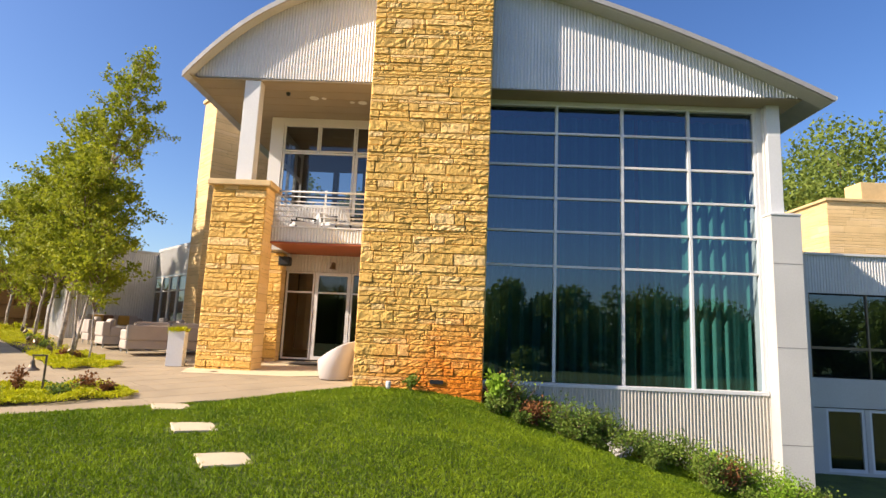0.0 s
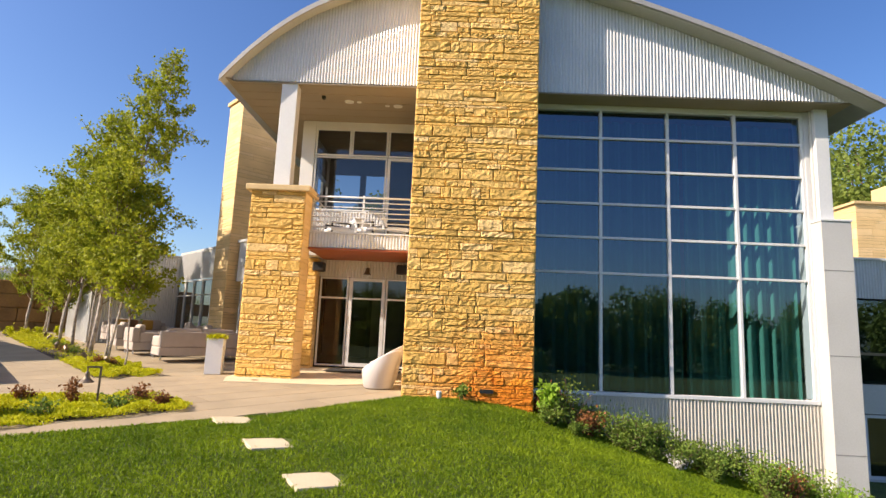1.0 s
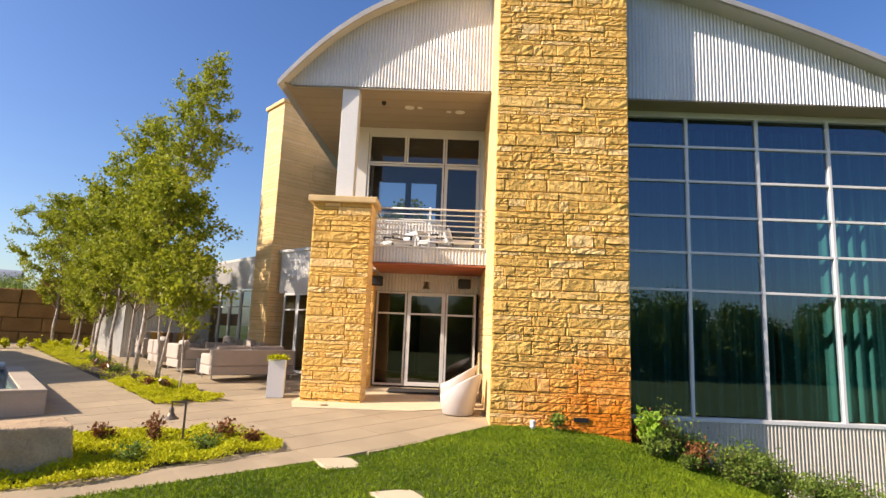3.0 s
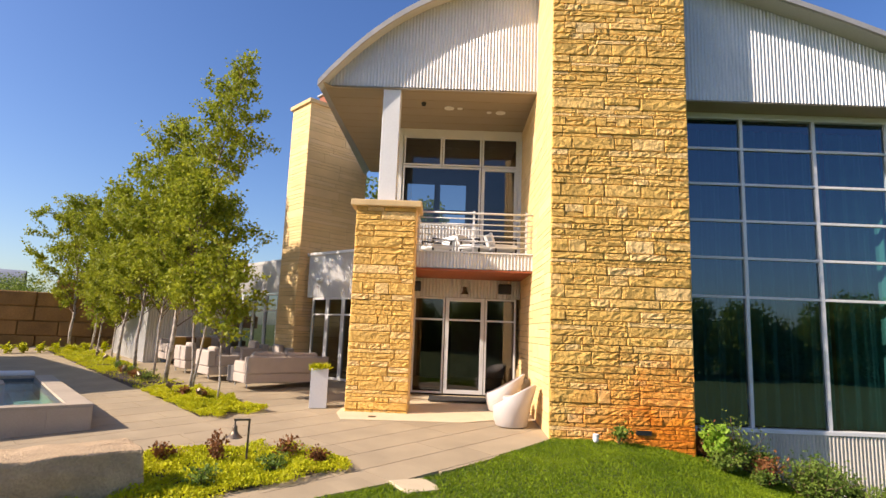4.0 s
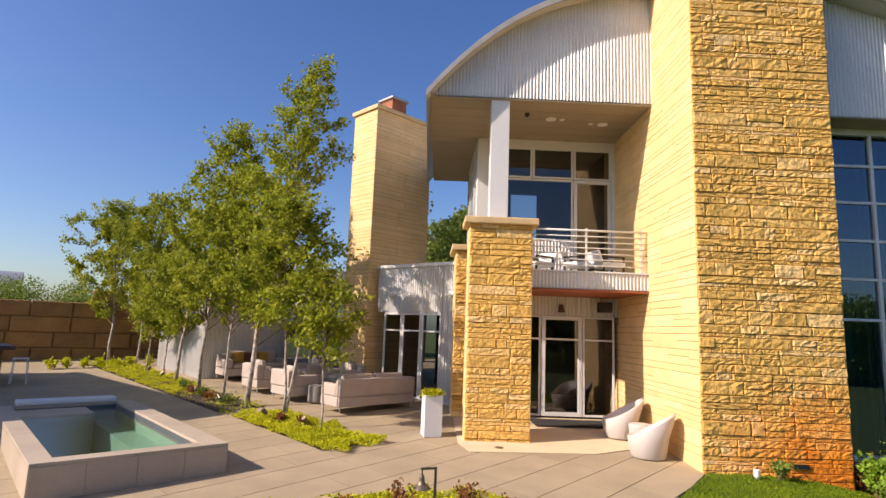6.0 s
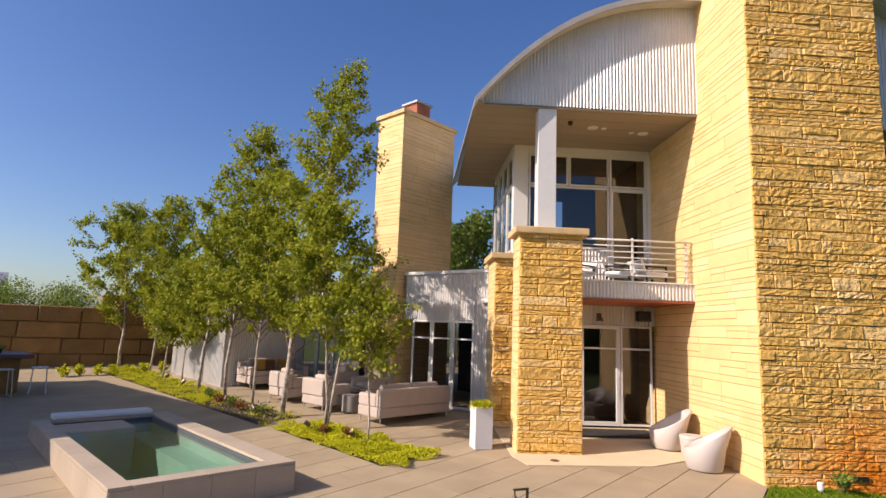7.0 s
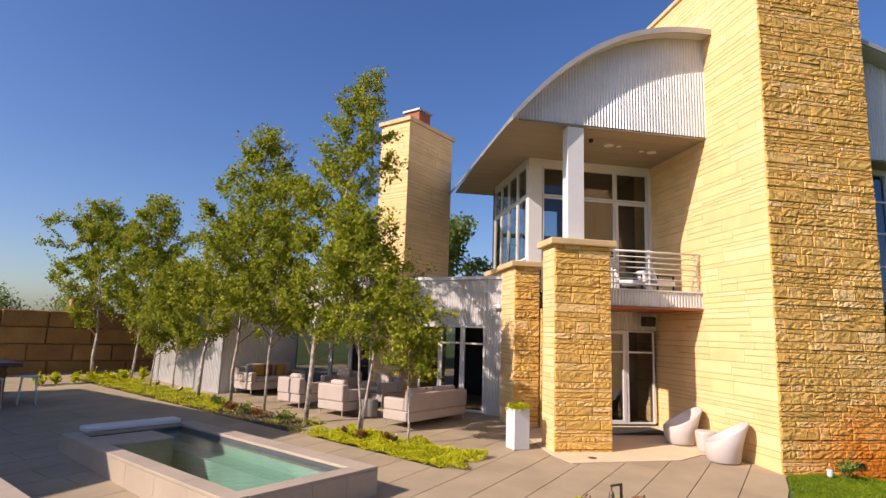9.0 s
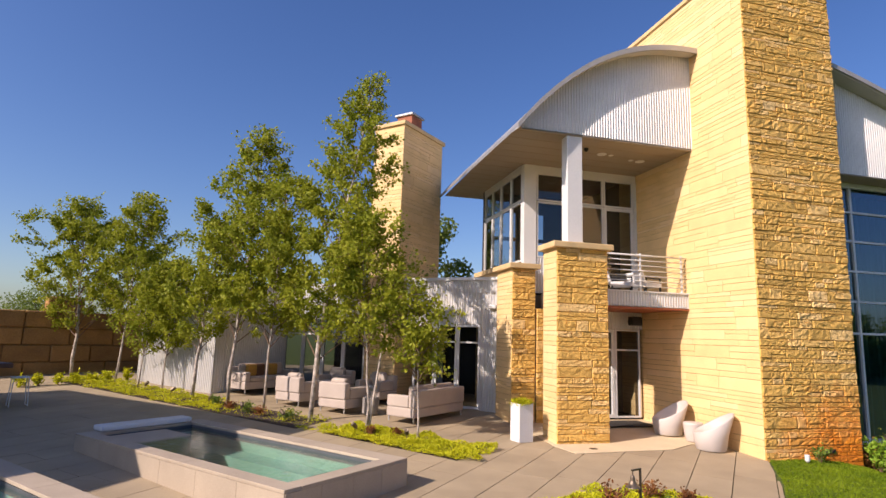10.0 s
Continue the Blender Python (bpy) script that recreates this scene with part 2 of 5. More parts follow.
def prism(poly, z0, z1, bm=None, lift=None):
    """A flat polygon (x, y) made solid between two heights; lift(x, y) is added to both."""
    bm = bm or bmesh.new()
    f = lift or (lambda x, y: 0.0)
    lo = [bm.verts.new((x, y, z0 + f(x, y))) for x, y in poly]
    hi = [bm.verts.new((x, y, z1 + f(x, y))) for x, y in poly]
    bm.faces.new(lo[::-1]), bm.faces.new(hi)
    for i in range(len(poly)):
        j = (i + 1) % len(poly)
        bm.faces.new((lo[i], lo[j], hi[j], hi[i]))
    return bm


def tube(points, radii, sides=8, bm=None, caps=True):
    """A round bar along points, with a radius at each."""
    bm = bm or bmesh.new()
    pts = [Vector(p) for p in points]
    radii = radii if isinstance(radii, (list, tuple)) else [radii] * len(pts)
    rings = []
    for i, p in enumerate(pts):
        d = (pts[min(i + 1, len(pts) - 1)] - pts[max(i - 1, 0)]).normalized()
        a = d.orthogonal().normalized() if i == 0 else (rings_a - d * rings_a.dot(d)).normalized()
        rings_a = a
        b = d.cross(a)
        rings.append([bm.verts.new(p + (a * math.cos(2 * math.pi * k / sides) + b * math.sin(2 * math.pi * k / sides)) * radii[i]) for k in range(sides)])
    for r, s in zip(rings, rings[1:]):
        for k in range(sides):
            bm.faces.new((r[k], r[(k + 1) % sides], s[(k + 1) % sides], s[k]))
    if caps:
        bm.faces.new(rings[0][::-1]), bm.faces.new(rings[-1])
    return bm


def lathe(profile, sides=24, bm=None):
    """A turned form from (radius, height) pairs."""
    bm = bm or bmesh.new()
    rings = [[bm.verts.new((r * math.cos(2 * math.pi * k / sides), r * math.sin(2 * math.pi * k / sides), z)) for k in range(sides)] for r, z in profile]
    for r, s in zip(rings, rings[1:]):
        for k in range(sides):
            bm.faces.new((r[k], r[(k + 1) % sides], s[(k + 1) % sides], s[k]))
    bm.faces.new(rings[0][::-1]), bm.faces.new(rings[-1])
    return bm


def corrugated(x0, x1, y, low, high, pitch=0.078, amp=0.012, bm=None, out=-1, thick=0.02):
    """A ribbed steel sheet in the xz plane; low and high are heights as functions of x."""
    bm = bm or bmesh.new()
    n = max(2, int((x1 - x0) / pitch * 6))
    prev = None
    for i in range(n + 1):
        x = x0 + (x1 - x0) * i / n
        w = math.cos(2 * math.pi * (x - x0) / pitch)
        d = y + out * amp * max(-0.6, min(0.6, w)) / 0.6
        cur = [bm.verts.new((x, d, low(x))), bm.verts.new((x, d, max(low(x) + 0.001, high(x))))]
        if prev:
            bm.faces.new((prev[0], cur[0], cur[1], prev[1]))
        prev = cur
    return bm


def pane(x0, x1, y, z0, z1):
    """One outward-facing sheet of glass."""
    bm = bmesh.new()
    bm.faces.new([bm.verts.new(p) for p in ((x0, y, z0), (x1, y, z0), (x1, y, z1), (x0, y, z1))])
    return bm


def clip(poly, a, b, c):
    """The part of a convex polygon where a*x + b*y <= c."""
    out = []
    for i, p in enumerate(poly):
        q = poly[(i + 1) % len(poly)]
        dp, dq = a * p[0] + b * p[1] - c, a * q[0] + b * q[1] - c
        if dp <= 0:
            out.append(p)
        if (dp < 0 < dq) or (dq < 0 < dp):
            k = dp / (dp - dq)
            out.append((p[0] + (q[0] - p[0]) * k, p[1] + (q[1] - p[1]) * k))
    return out


def area(poly):
    return abs(sum(p[0] * q[1] - q[0] * p[1] for p, q in zip(poly, poly[1:] + poly[:1]))) / 2 if len(poly) > 2 else 0


def minus(polys, hole):
    """Convex polygons less a convex hole (corners anticlockwise)."""
    kept = []
    for poly in polys:
        rest = poly
        for i, p in enumerate(hole):
            q = hole[(i + 1) % len(hole)]
            a, b = q[1] - p[1], p[0] - q[0]
            c = a * p[0] + b * p[1]
            outer = clip(rest, -a, -b, -c) if len(rest) > 2 else []
            if area(outer) > 0.01:
                kept.append(outer)
            rest = clip(rest, a, b, c) if len(rest) > 2 else []
    return kept


def rect(cx, cy, length, width, deg):
    """Corners of a rectangle, anticlockwise."""
    c, s = math.cos(radians(deg)), math.sin(radians(deg))
    return [(cx + c * a - s * b, cy + s * a + c * b) for a, b in ((-length / 2, -width / 2), (length / 2, -width / 2), (length / 2, width / 2), (-length / 2, width / 2))]


# split-faced and sawn stone, shared by all the walls
def stone_mesh(name, material, nx, nz, relief, seed):
    rnd = random.Random(seed)
    bm = bmesh.new()
    off = Vector((rnd.uniform(0, 50), rnd.uniform(0, 50), rnd.uniform(0, 50)))
    grid = []
    for i in range(nx + 1):
        col = []
        for k in range(nz + 1):
            u = 0.0 if i == 0 else 1.0 if i == nx else 0.035 + 0.93 * (i - 1) / (nx - 2)
            w = 0.0 if k == 0 else 1.0 if k == nz else 0.07 + 0.86 * (k - 1) / (nz - 2)
            edge = min(u, 1 - u, w, 1 - w)
            d = relief * (0.72 + 0.62 * noise.noise(off + Vector((u * nx * 0.9, w * nz * 0.9, 0)))) if edge > 0 else relief * 0.12 * rnd.random()
            col.append(bm.verts.new((u - 0.5, -d, w - 0.5)))
        grid.append(col)
    for i in range(nx):
        for k in range(nz):
            bm.faces.new((grid[i][k], grid[i + 1][k], grid[i + 1][k + 1], grid[i][k + 1]))
    rim = [grid[i][0] for i in range(nx + 1)] + [grid[nx][k] for k in range(1, nz + 1)] + [grid[i][nz] for i in range(nx - 1, -1, -1)] + [grid[0][k] for k in range(nz - 1, 0, -1)]
    back = [bm.verts.new((v.co.x, 0.05, v.co.z)) for v in rim]
    for i in range(len(rim)):
        j = (i + 1) % len(rim)
        bm.faces.new((rim[i], back[i], back[j], rim[j]))
    return mesh_of(bm, name, material)


ROCKS = {k: [stone_mesh("split_stone", ROUGH, nx, nz, 0.043, 10 * k + s) for s in range(6)] for k, nx, nz in ((0, 5, 5), (1, 8, 5), (2, 11, 5))}
SLABS = [stone_mesh("sawn_stone", SAWN, 3, 3, 0.008, 90 + s) for s in range(4)]


def courses(w, h, seed, sawn):
    """Broken courses of stone in a w by h face: (x, z, width, height) of each stone."""
    rnd = random.Random(seed)
    z, found = 0.0, []
    while z < h - 0.03:
        row = rnd.choice((0.07, 0.09, 0.11, 0.13, 0.16, 0.20, 0.26) if not sawn else (0.10, 0.14, 0.18, 0.24, 0.30))
        row = min(row, h - z) if h - z - row > 0.05 else h - z
        x = 0.0
        while x < w - 0.02:
            long = rnd.choice((rnd.uniform(0.18, 0.4), rnd.uniform(0.4, 1.15))) if not sawn else rnd.uniform(0.5, 1.9)
            long = long if w - x - long > 0.18 else w - x
            if row > 0.16 and rnd.random() < 0.5:
                cut = row * rnd.uniform(0.35, 0.65)
                found.append((x, z, long, cut))
                if long > 0.6 and rnd.random() < 0.5:
                    a = long * rnd.uniform(0.35, 0.65)
                    found += [(x, z + cut, a, row - cut), (x + a, z + cut, long - a, row - cut)]
                else:
                    found.append((x, z + cut, long, row - cut))
            else:
                found.append((x, z, long, row))
            x += long
        z += row
    return found


def stone_face(parent, m, w, h, seed, sawn=False, most=290):
    """Clads a face w by h: m places its lower corner; x runs along it, -y is outward. Returns its backing."""
    body = part("mortar_bed", box(0, w, 0.012, 0.06, 0, h), MORTAR, parent)
    body.matrix_basis = m
    rnd = random.Random(seed + 1)
    rest, gap = bmesh.new(), 0.008
    for i, (x, z, a, b) in enumerate(courses(w, h, seed, sawn)):
        if sawn:
            me = rnd.choice(SLABS)
        else:
            me = rnd.choice(ROCKS[0 if a / b < 2 else 1 if a / b < 4.5 else 2])
        flip = rnd.choice((-1, 1))
        deep = min(1.0, b / 0.13) * rnd.uniform(0.6, 1.15)
        pm = Matrix.Translation((x + a / 2, 0.0, z + b / 2)) @ Matrix.Diagonal(((a - gap) * flip, deep, b - gap, 1))
        if i < most:
            piece("stone", me, body, pm)
        else:
            k = len(rest.verts)
            rest.from_mesh(me)
            rest.verts.ensure_lookup_table()
            for v in rest.verts[k:]:
                v.co = pm @ v.co
    if len(rest.verts):
        ob = part("upper_stonework", rest, ROUGH if not sawn else SAWN, body)
        tagged(ob, kind="stuff")
    else:
        rest.free()
    return body


def stone_block(parent, x0, x1, y0, y1, z0, z1, seed, faces="FLRB", front_rough=True):
    """Clads the faces of an upright block: F towards -y, L -x, R +x, B +y."""
    if "F" in faces:
        stone_face(parent, pose(x0, y0, z0), x1 - x0, z1 - z0, seed, not front_rough)
    if "L" in faces:
        stone_face(parent, pose(x0, y1, z0, 0, 0, -90), y1 - y0, z1 - z0, seed + 1, True)
    if "R" in faces:
        stone_face(parent, pose(x1, y0, z0, 0, 0, 90), y1 - y0, z1 - z0, seed + 2, True)
    if "B" in faces:
        stone_face(parent, pose(x1, y1, z0, 0, 0, 180), x1 - x0, z1 - z0, seed + 3, True)


# leaves and blades, many at once
def leaf_mesh(name, points, size, material, seed, up=0.0, slim=0.6, aim=None):
    """Small folded leaves at points, turned at random (or stood up)."""
    rs = np.random.RandomState(seed)
    p = np.asarray(points, float)
    n = len(p)
    d = rs.normal(size=(n, 3))
    d[:, 2] = d[:, 2] * (1 - up) + up * 2.2
    d /= np.linalg.norm(d, axis=1)[:, None]
    s = np.cross(d, rs.normal(size=(n, 3)))
    s /= np.linalg.norm(s, axis=1)[:, None]
    k = np.cross(d, s)
    ln = (size * rs.uniform(0.6, 1.3, n))[:, None]
    v = np.empty((n, 4, 3))
    v[:, 0] = p
    v[:, 1] = p + d * ln * 0.5 + s * ln * slim * 0.5 + k * ln * 0.12
    v[:, 2] = p + d * ln
    v[:, 3] = p + d * ln * 0.5 - s * ln * slim * 0.5 + k * ln * 0.12
    me = bpy.data.meshes.new(name)
    me.vertices.add(n * 4)
    me.vertices.foreach_set("co", v.ravel())
    me.loops.add(n * 6)
    base = np.arange(n)[:, None] * 4
    me.loops.foreach_set("vertex_index", (base + np.array([0, 1, 2, 0, 2, 3])).ravel().astype(np.int32))
    me.polygons.add(n * 2)
    me.polygons.foreach_set("loop_start", np.arange(n * 2, dtype=np.int32) * 3)
    me.update(calc_edges=True)
    me.materials.append(material)
    return me


# ---- ground ----
EDGE = [(-1.93, 11.92), (-3.2, 10.33), (-3.9, 9.58), (-5.2, 8.5), (-6.75, 7.2), (-9.5, 4.9)]  # where paving meets lawn


def past_edge(x, y):
    """How far a place lies out on the lawn from the paving's edge (negative: on the paving)."""
    best = -99.0
    for (ax, ay), (bx, by) in zip(EDGE, EDGE[1:]):
        dx, dy = bx - ax, by - ay
        n = math.hypot(dx, dy)
        best = max(best, (-(dy) * (x - ax) + dx * (y - ay)) / n)
    return best


POOLS = ((-10.1, 11.15, 6.0, 2.6), (-12.6, 7.68, 6.0, 3.2))  # corner, length and width of the raised pools


def paving_z(x, y):
    return 0.045 * (max(-2.0, min(y, 40.0)) - 13.6)


def lawn_z(x, y):
    s = max(0.0, past_edge(x, y))
    z = paving_z(x, y) + 0.05 * min(1.0, s / 1.2) - 0.03 * min(s, 12) - 0.125 * math.log(1 + math.exp((min(x, 9.0) + 0.1) / 0.5))
    z += 0.025 * noise.noise(Vector((x * 0.6, y * 0.6, 0)))
    return max(z, -3.0)


def ground_z(x, y):
    s = past_edge(x, y)
    inside = paving_z(x, y) - 0.09
    for cx, cy, ln, wd in POOLS:
        c, n = math.cos(radians(131)), math.sin(radians(131))
        a, b = (x - cx) * c + (y - cy) * n, -(x - cx) * n + (y - cy) * c
        if -0.0 < a < ln and -0.0 < b < wd:
            return -1.1
    if x > -1.95 and y > 11.84:
        return lawn_z(x, 11.84 + (y - 11.84) * 0.2)
    if s < -0.12:
        return inside
    return lawn_z(x, y) if s > 0 else inside + (s + 0.12) / 0.12 * (lawn_z(x, y) - inside)


def steps(lo, hi, fine):
    near = list(np.arange(lo, hi, fine))
    far = [1, 2.5, 5, 9, 15, 25, 45, 80, 150, 300, 600, 1500]
    return [lo - f for f in far[::-1]] + near + [hi + f - fine for f in far]


gx, gy = steps(-26, 18, 0.3), steps(-6, 32, 0.3)
gv = [(x, y, ground_z(x, y)) for y in gy for x in gx]
W = len(gx)
gf = [(j * W + i, j * W + i + 1, (j + 1) * W + i + 1, (j + 1) * W + i) for j in range(len(gy) - 1) for i in range(W - 1)]
me = bpy.data.meshes.new("ground")
me.from_pydata(gv, [], gf)
me.materials.append(TURF)
me.polygons.foreach_set("use_smooth", [True] * len(me.polygons))
tagged(new("ground", me), "sloping green lawn falling away beside the paved terrace", "lawn", kind="structure")

# ---- stone tower ----
TX0, TX1, TY0, TY1, TTOP = -1.99, 0.74, 11.92, 17.4, 11.9
tower = thing("stone_tower", "tall golden limestone wall tower with split-faced front and rust stain", "tower", kind="structure")
part("core", box(TX0 + 0.06, TX1 - 0.06, TY0 + 0.06, TY1, -1.2, TTOP - 0.02), MORTAR, tower)
stone_block(tower, TX0, TX1, TY0, TY1, -1.0, TTOP, 11, "FL")
stone_face(tower, pose(TX1, TY0, -1.0, 0, 0, 90), 1.7, TTOP + 1.0, 77, True)
part("coping", box(TX0 - 0.07, TX1 + 0.07, TY0 - 0.07, TY1, TTOP, TTOP + 0.12, 0.015), CAPSTONE, tower, "pale limestone coping")
part("brick_vent", box(-0.37, -0.09, TY0 - 0.05, TY0 + 0.02, 0.05, 0.13), BLACK, tower, "small black wall vent")

# ---- entrance pillars ----
for px0, px1, py0, py1, top, seed, words in ((-6.12, -4.75, 13.62, 14.35, 4.58, 31, "thick golden limestone pillar with flat cap carrying a white column"),
                                             (-6.30, -5.60, 16.0, 17.2, 4.32, 41, "slim golden limestone pier with flat cap beside the ribbed wall")):
    pillar = thing("stone_pillar", words, "pillar", group="entrance pillars")
    part("core", box(px0 + 0.06, px1 - 0.06, py0 + 0.06, py1 - 0.06, -0.1, top - 0.01), MORTAR, pillar)
    stone_block(pillar, px0, px1, py0, py1, 0.0, top, seed)
    part("cap", box(px0 - 0.12, px1 + 0.12, py0 - 0.12, py1 + 0.12, top, top + 0.15, 0.02), CAPSTONE, pillar, "smooth limestone cap")

pier_in = thing("stone_pier", "rough golden limestone pier beside the entrance sidelight", "pier")
stone_block(pier_in, -5.58, -4.90, 15.95, 16.28, 0.1, 3.22, 51, "FR")
part("core", box(-5.52, -4.96, 16.01, 16.27, 0.1, 3.22), MORTAR, pier_in)

column = thing("steel_column", "white painted square steel column standing on the stone pillar", "column")
part("shaft", box(-5.69, -5.27, 13.88, 14.20, 4.735, 7.55, 0.012), PAINT, column)


# ---- curved roofs ----
def left_arch(x):
    return 7.53 + 2.80 * (1 - min(1.0, abs((x + 1.9) / 5.3)) ** 2.4)


def right_arch(x):
    return 10.17 - 0.0784 * max(0.0, x + 2.3) ** 1.58


def arch_shell(f, xs, y0, y1, thick, skew=0.0):
    bm = bmesh.new()
    rows = []
    for i, x in enumerate(xs):
        z = f(x)
        yb = y1
        rows.append([bm.verts.new((x, y0, z)), bm.verts.new((x, yb, z)), bm.verts.new((x, yb, z - thick)), bm.verts.new((x, y0, z - thick))])
    for a, b in zip(rows, rows[1:]):
        for k in range(4):
            bm.faces.new((a[k], b[k], b[(k + 1) % 4], a[(k + 1) % 4]))
    bm.faces.new(rows[0]), bm.faces.new(rows[-1][::-1])
    return bm


lx = [-7.2 + (TX0 + 7.2) * (i / 40) ** 1.4 for i in range(41)]
rx = [TX1 + (8.54 - TX1) * i / 30 for i in range(31)]
roof = thing("roof_west", "curved grey metal roof with pale ribbed gable", "roof", kind="structure")
part("shell", arch_shell(left_arch, lx, 13.53, 21.2, 0.09), ROOF, roof)
part("fascia", arch_shell(lambda x: left_arch(x) + 0.02, lx, 13.47, 13.525, 0.15), FASCIA, roof, "pale metal edge trim")
gable = thing("gable_west", "white ribbed steel gable under the curved roof edge", "gable", kind="structure")
part("sheet", corrugated(-6.98, TX0, 13.84, lambda x: 7.60, lambda x: left_arch(x) - 0.08), CORR, gable)
part("backing", prism([(-6.9, 13.89), (TX0, 13.89), (TX0, 13.97), (-6.9, 13.97)], 7.59, 7.75), PANEL, gable)
part("rim_soffit", arch_shell(lambda x: left_arch(x) - 0.092, lx, 13.525, 13.83, 0.012), PANEL, gable)
soffit = thing("soffit_west", "tan boarded soffit over the balcony", "soffit", kind="structure")
part("boards", prism([(-7.16, 13.52), (-6.95, 13.85), (TX0, 13.85), (TX0, 21.0), (-6.98, 21.1)], 7.55, 7.58), SOFFIT, soffit)
for i in range(14):
    y = 13.95 + i * 0.5
    part("board_joint", box(-7.05, TX0, y, y + 0.004, 7.547, 7.55), MORTAR, soffit)

roof2 = thing("roof_east", "sloping curved grey metal roof over the glass wall", "roof", kind="structure")
part("shell", arch_shell(right_arch, rx, 12.10, 21.0, 0.09), ROOF, roof2)
part("fascia", arch_shell(lambda x: right_arch(x) + 0.03, rx, 12.04, 12.095, 0.12), FASCIA, roof2, "pale metal edge trim")
part("eave_gutter", tube([(8.56, 12.05, 6.76), (8.56, 21, 6.76)], 0.06, 10), PANEL, roof2, "round metal gutter")
gable2 = thing("gable_east", "white ribbed steel gable above the glass wall", "gable", kind="structure")
part("sheet", corrugated(TX1, 8.1, 12.50, lambda x: 6.93, lambda x: right_arch(x) - 0.08), CORR, gable2)
part("rim_soffit", arch_shell(lambda x: right_arch(x) - 0.092, rx, 12.095, 12.49, 0.012), PANEL, gable2)
soffit2 = thing("soffit_east", "tan soffit above the glass wall", "soffit", kind="structure")
part("boards", prism([(TX1, 12.51), (8.1, 12.51), (8.46, 12.10), (8.46, 20), (TX1, 20)], 6.90, 6.925), SOFFIT, soffit2)

# ---- great glass wall ----
WY = 13.1  # plane of the glass
mx = [0.72, 2.44, 4.045, 5.66, 7.26]
mz = [0.09, 2.78, 3.62, 4.44, 5.26, 6.07, 6.76]
window = thing("window_1", "tall gridded window wall of dark tinted glass with white frames", "window", kind="structure")
for x in mx[1:]:
    part("mullion", box(x - 0.035, x + 0.035, WY - 0.03, WY + 0.10, mz[0], mz[-1], 0.006), PAINT, window)
for i in range(4):
    for z in mz[1:-1]:
        part("transom", box(mx[i] + (0.035 if i else 0), mx[i + 1] - 0.035, WY - 0.02, WY + 0.09, z - 0.028, z + 0.028, 0.005), PAINT, window)
part("window_sill", box(0.72, 7.33, WY - 0.07, WY + 0.12, 0.0, 0.085, 0.008), PAINT, window)
part("head", box(0.75, 7.50, WY - 0.03, WY + 0.12, 6.76, 6.898, 0.006), PAINT, window)
for i in range(4):
    for j in range(6):
        ob = part("pane", pane(mx[i] + 0.035, mx[i + 1] - 0.035, WY + 0.03, mz[j] + 0.02, mz[j + 1] - 0.02), GLASS, window)
        ob.visible_shadow = False

wall = thing("wall_under_window", "pale ribbed steel wall below the glass", "wall", kind="structure")
part("sheet", corrugated(0.72, 7.34, 13.06, lambda x: -2.9, lambda x: 0.0), BEIGERIB, wall)
part("backing", box(0.72, 7.34, 13.09, 13.3, -3.0, 0.0), PANEL, wall)

pier = thing("corner_pier", "smooth pale panelled pier at the corner of the glass wall", "pier")
part("body", box(7.35, 8.04, 12.70, 14.0, -3.0, 4.14, 0.01), PANEL, pier)
part("cap", box(7.33, 8.06, 12.68, 14.02, 4.142, 4.19, 0.008), PAINT, pier)
for z in (-1.0, 1.1, 3.0):
    part("panel_joint", box(7.355, 8.035, 12.695, 12.7, z, z + 0.012), GREYTABLE, pier)
jamb = thing("window_jamb", "white steel jamb beside the glass wall", "jamb", kind="structure")
part("post", box(7.30, 7.54, 13.05, 13.5, 0.09, 6.898, 0.01), PAINT, jamb)
column2 = thing("steel_column", "white painted square steel column rising from the corner pier", "column")
part("shaft", box(7.44, 7.76, 12.85, 13.03, 4.19, 6.898, 0.012), PAINT, column2)
part("downpipe", tube([(7.42, 12.98, 4.2), (7.42, 12.98, 6.89)], 0.035, 10), PANEL, column2)

# room behind the glass, with its curtains
room = thing("great_room", "dim room behind the glass wall", "room", kind="structure")
part("back_wall", box(0.75, 8.0, 19.8, 20.0, -0.2, 6.9), ROOMWALL, room)
part("floor_slab", box(0.75, 7.4, 13.5, 20.0, -0.25, -0.02), ROOMGLOOM, room)
part("east_wall", box(7.62, 7.9, 14.0, 20.0, -3, 6.9), ROOMWALL, room)


def curtain(x0, x1, z0, z1, seed):
    rnd = random.Random(seed)
    bm = bmesh.new()
    n = int((x1 - x0) / 0.02)
    prev, ph = None, rnd.uniform(0, 6)
    for i in range(n + 1):
        x = x0 + (x1 - x0) * i / n
        y = 13.62 + 0.06 * math.sin(x * 17 + ph + 1.3 * math.sin(x * 4)) + 0.018 * math.sin(x * 43)
        cur = [bm.verts.new((x, y, z0)), bm.verts.new((x, y + 0.01, z1))]
        if prev:
            bm.faces.new((prev[0], cur[0], cur[1], prev[1]))
        prev = cur
    return bm


for x0, x1, seed in ((0.8, 2.6, 1), (2.65, 4.5, 2), (4.6, 5.9, 3), (5.95, 7.25, 4)):
    tagged(part("curtain", curtain(x0, x1, 0.06, 6.7, seed), CURTAIN, None, smooth=True), "long green pleated curtain hanging behind the glass", "curtain", "curtains behind the glass")

# ---- balcony and entrance ----
balcony = thing("balcony", "balcony slab faced with ribbed white steel over the entrance", "balcony", kind="structure")
part("slab", box(-4.80, TX0, 14.24, 16.5, 3.28, 3.68), PANEL, balcony)
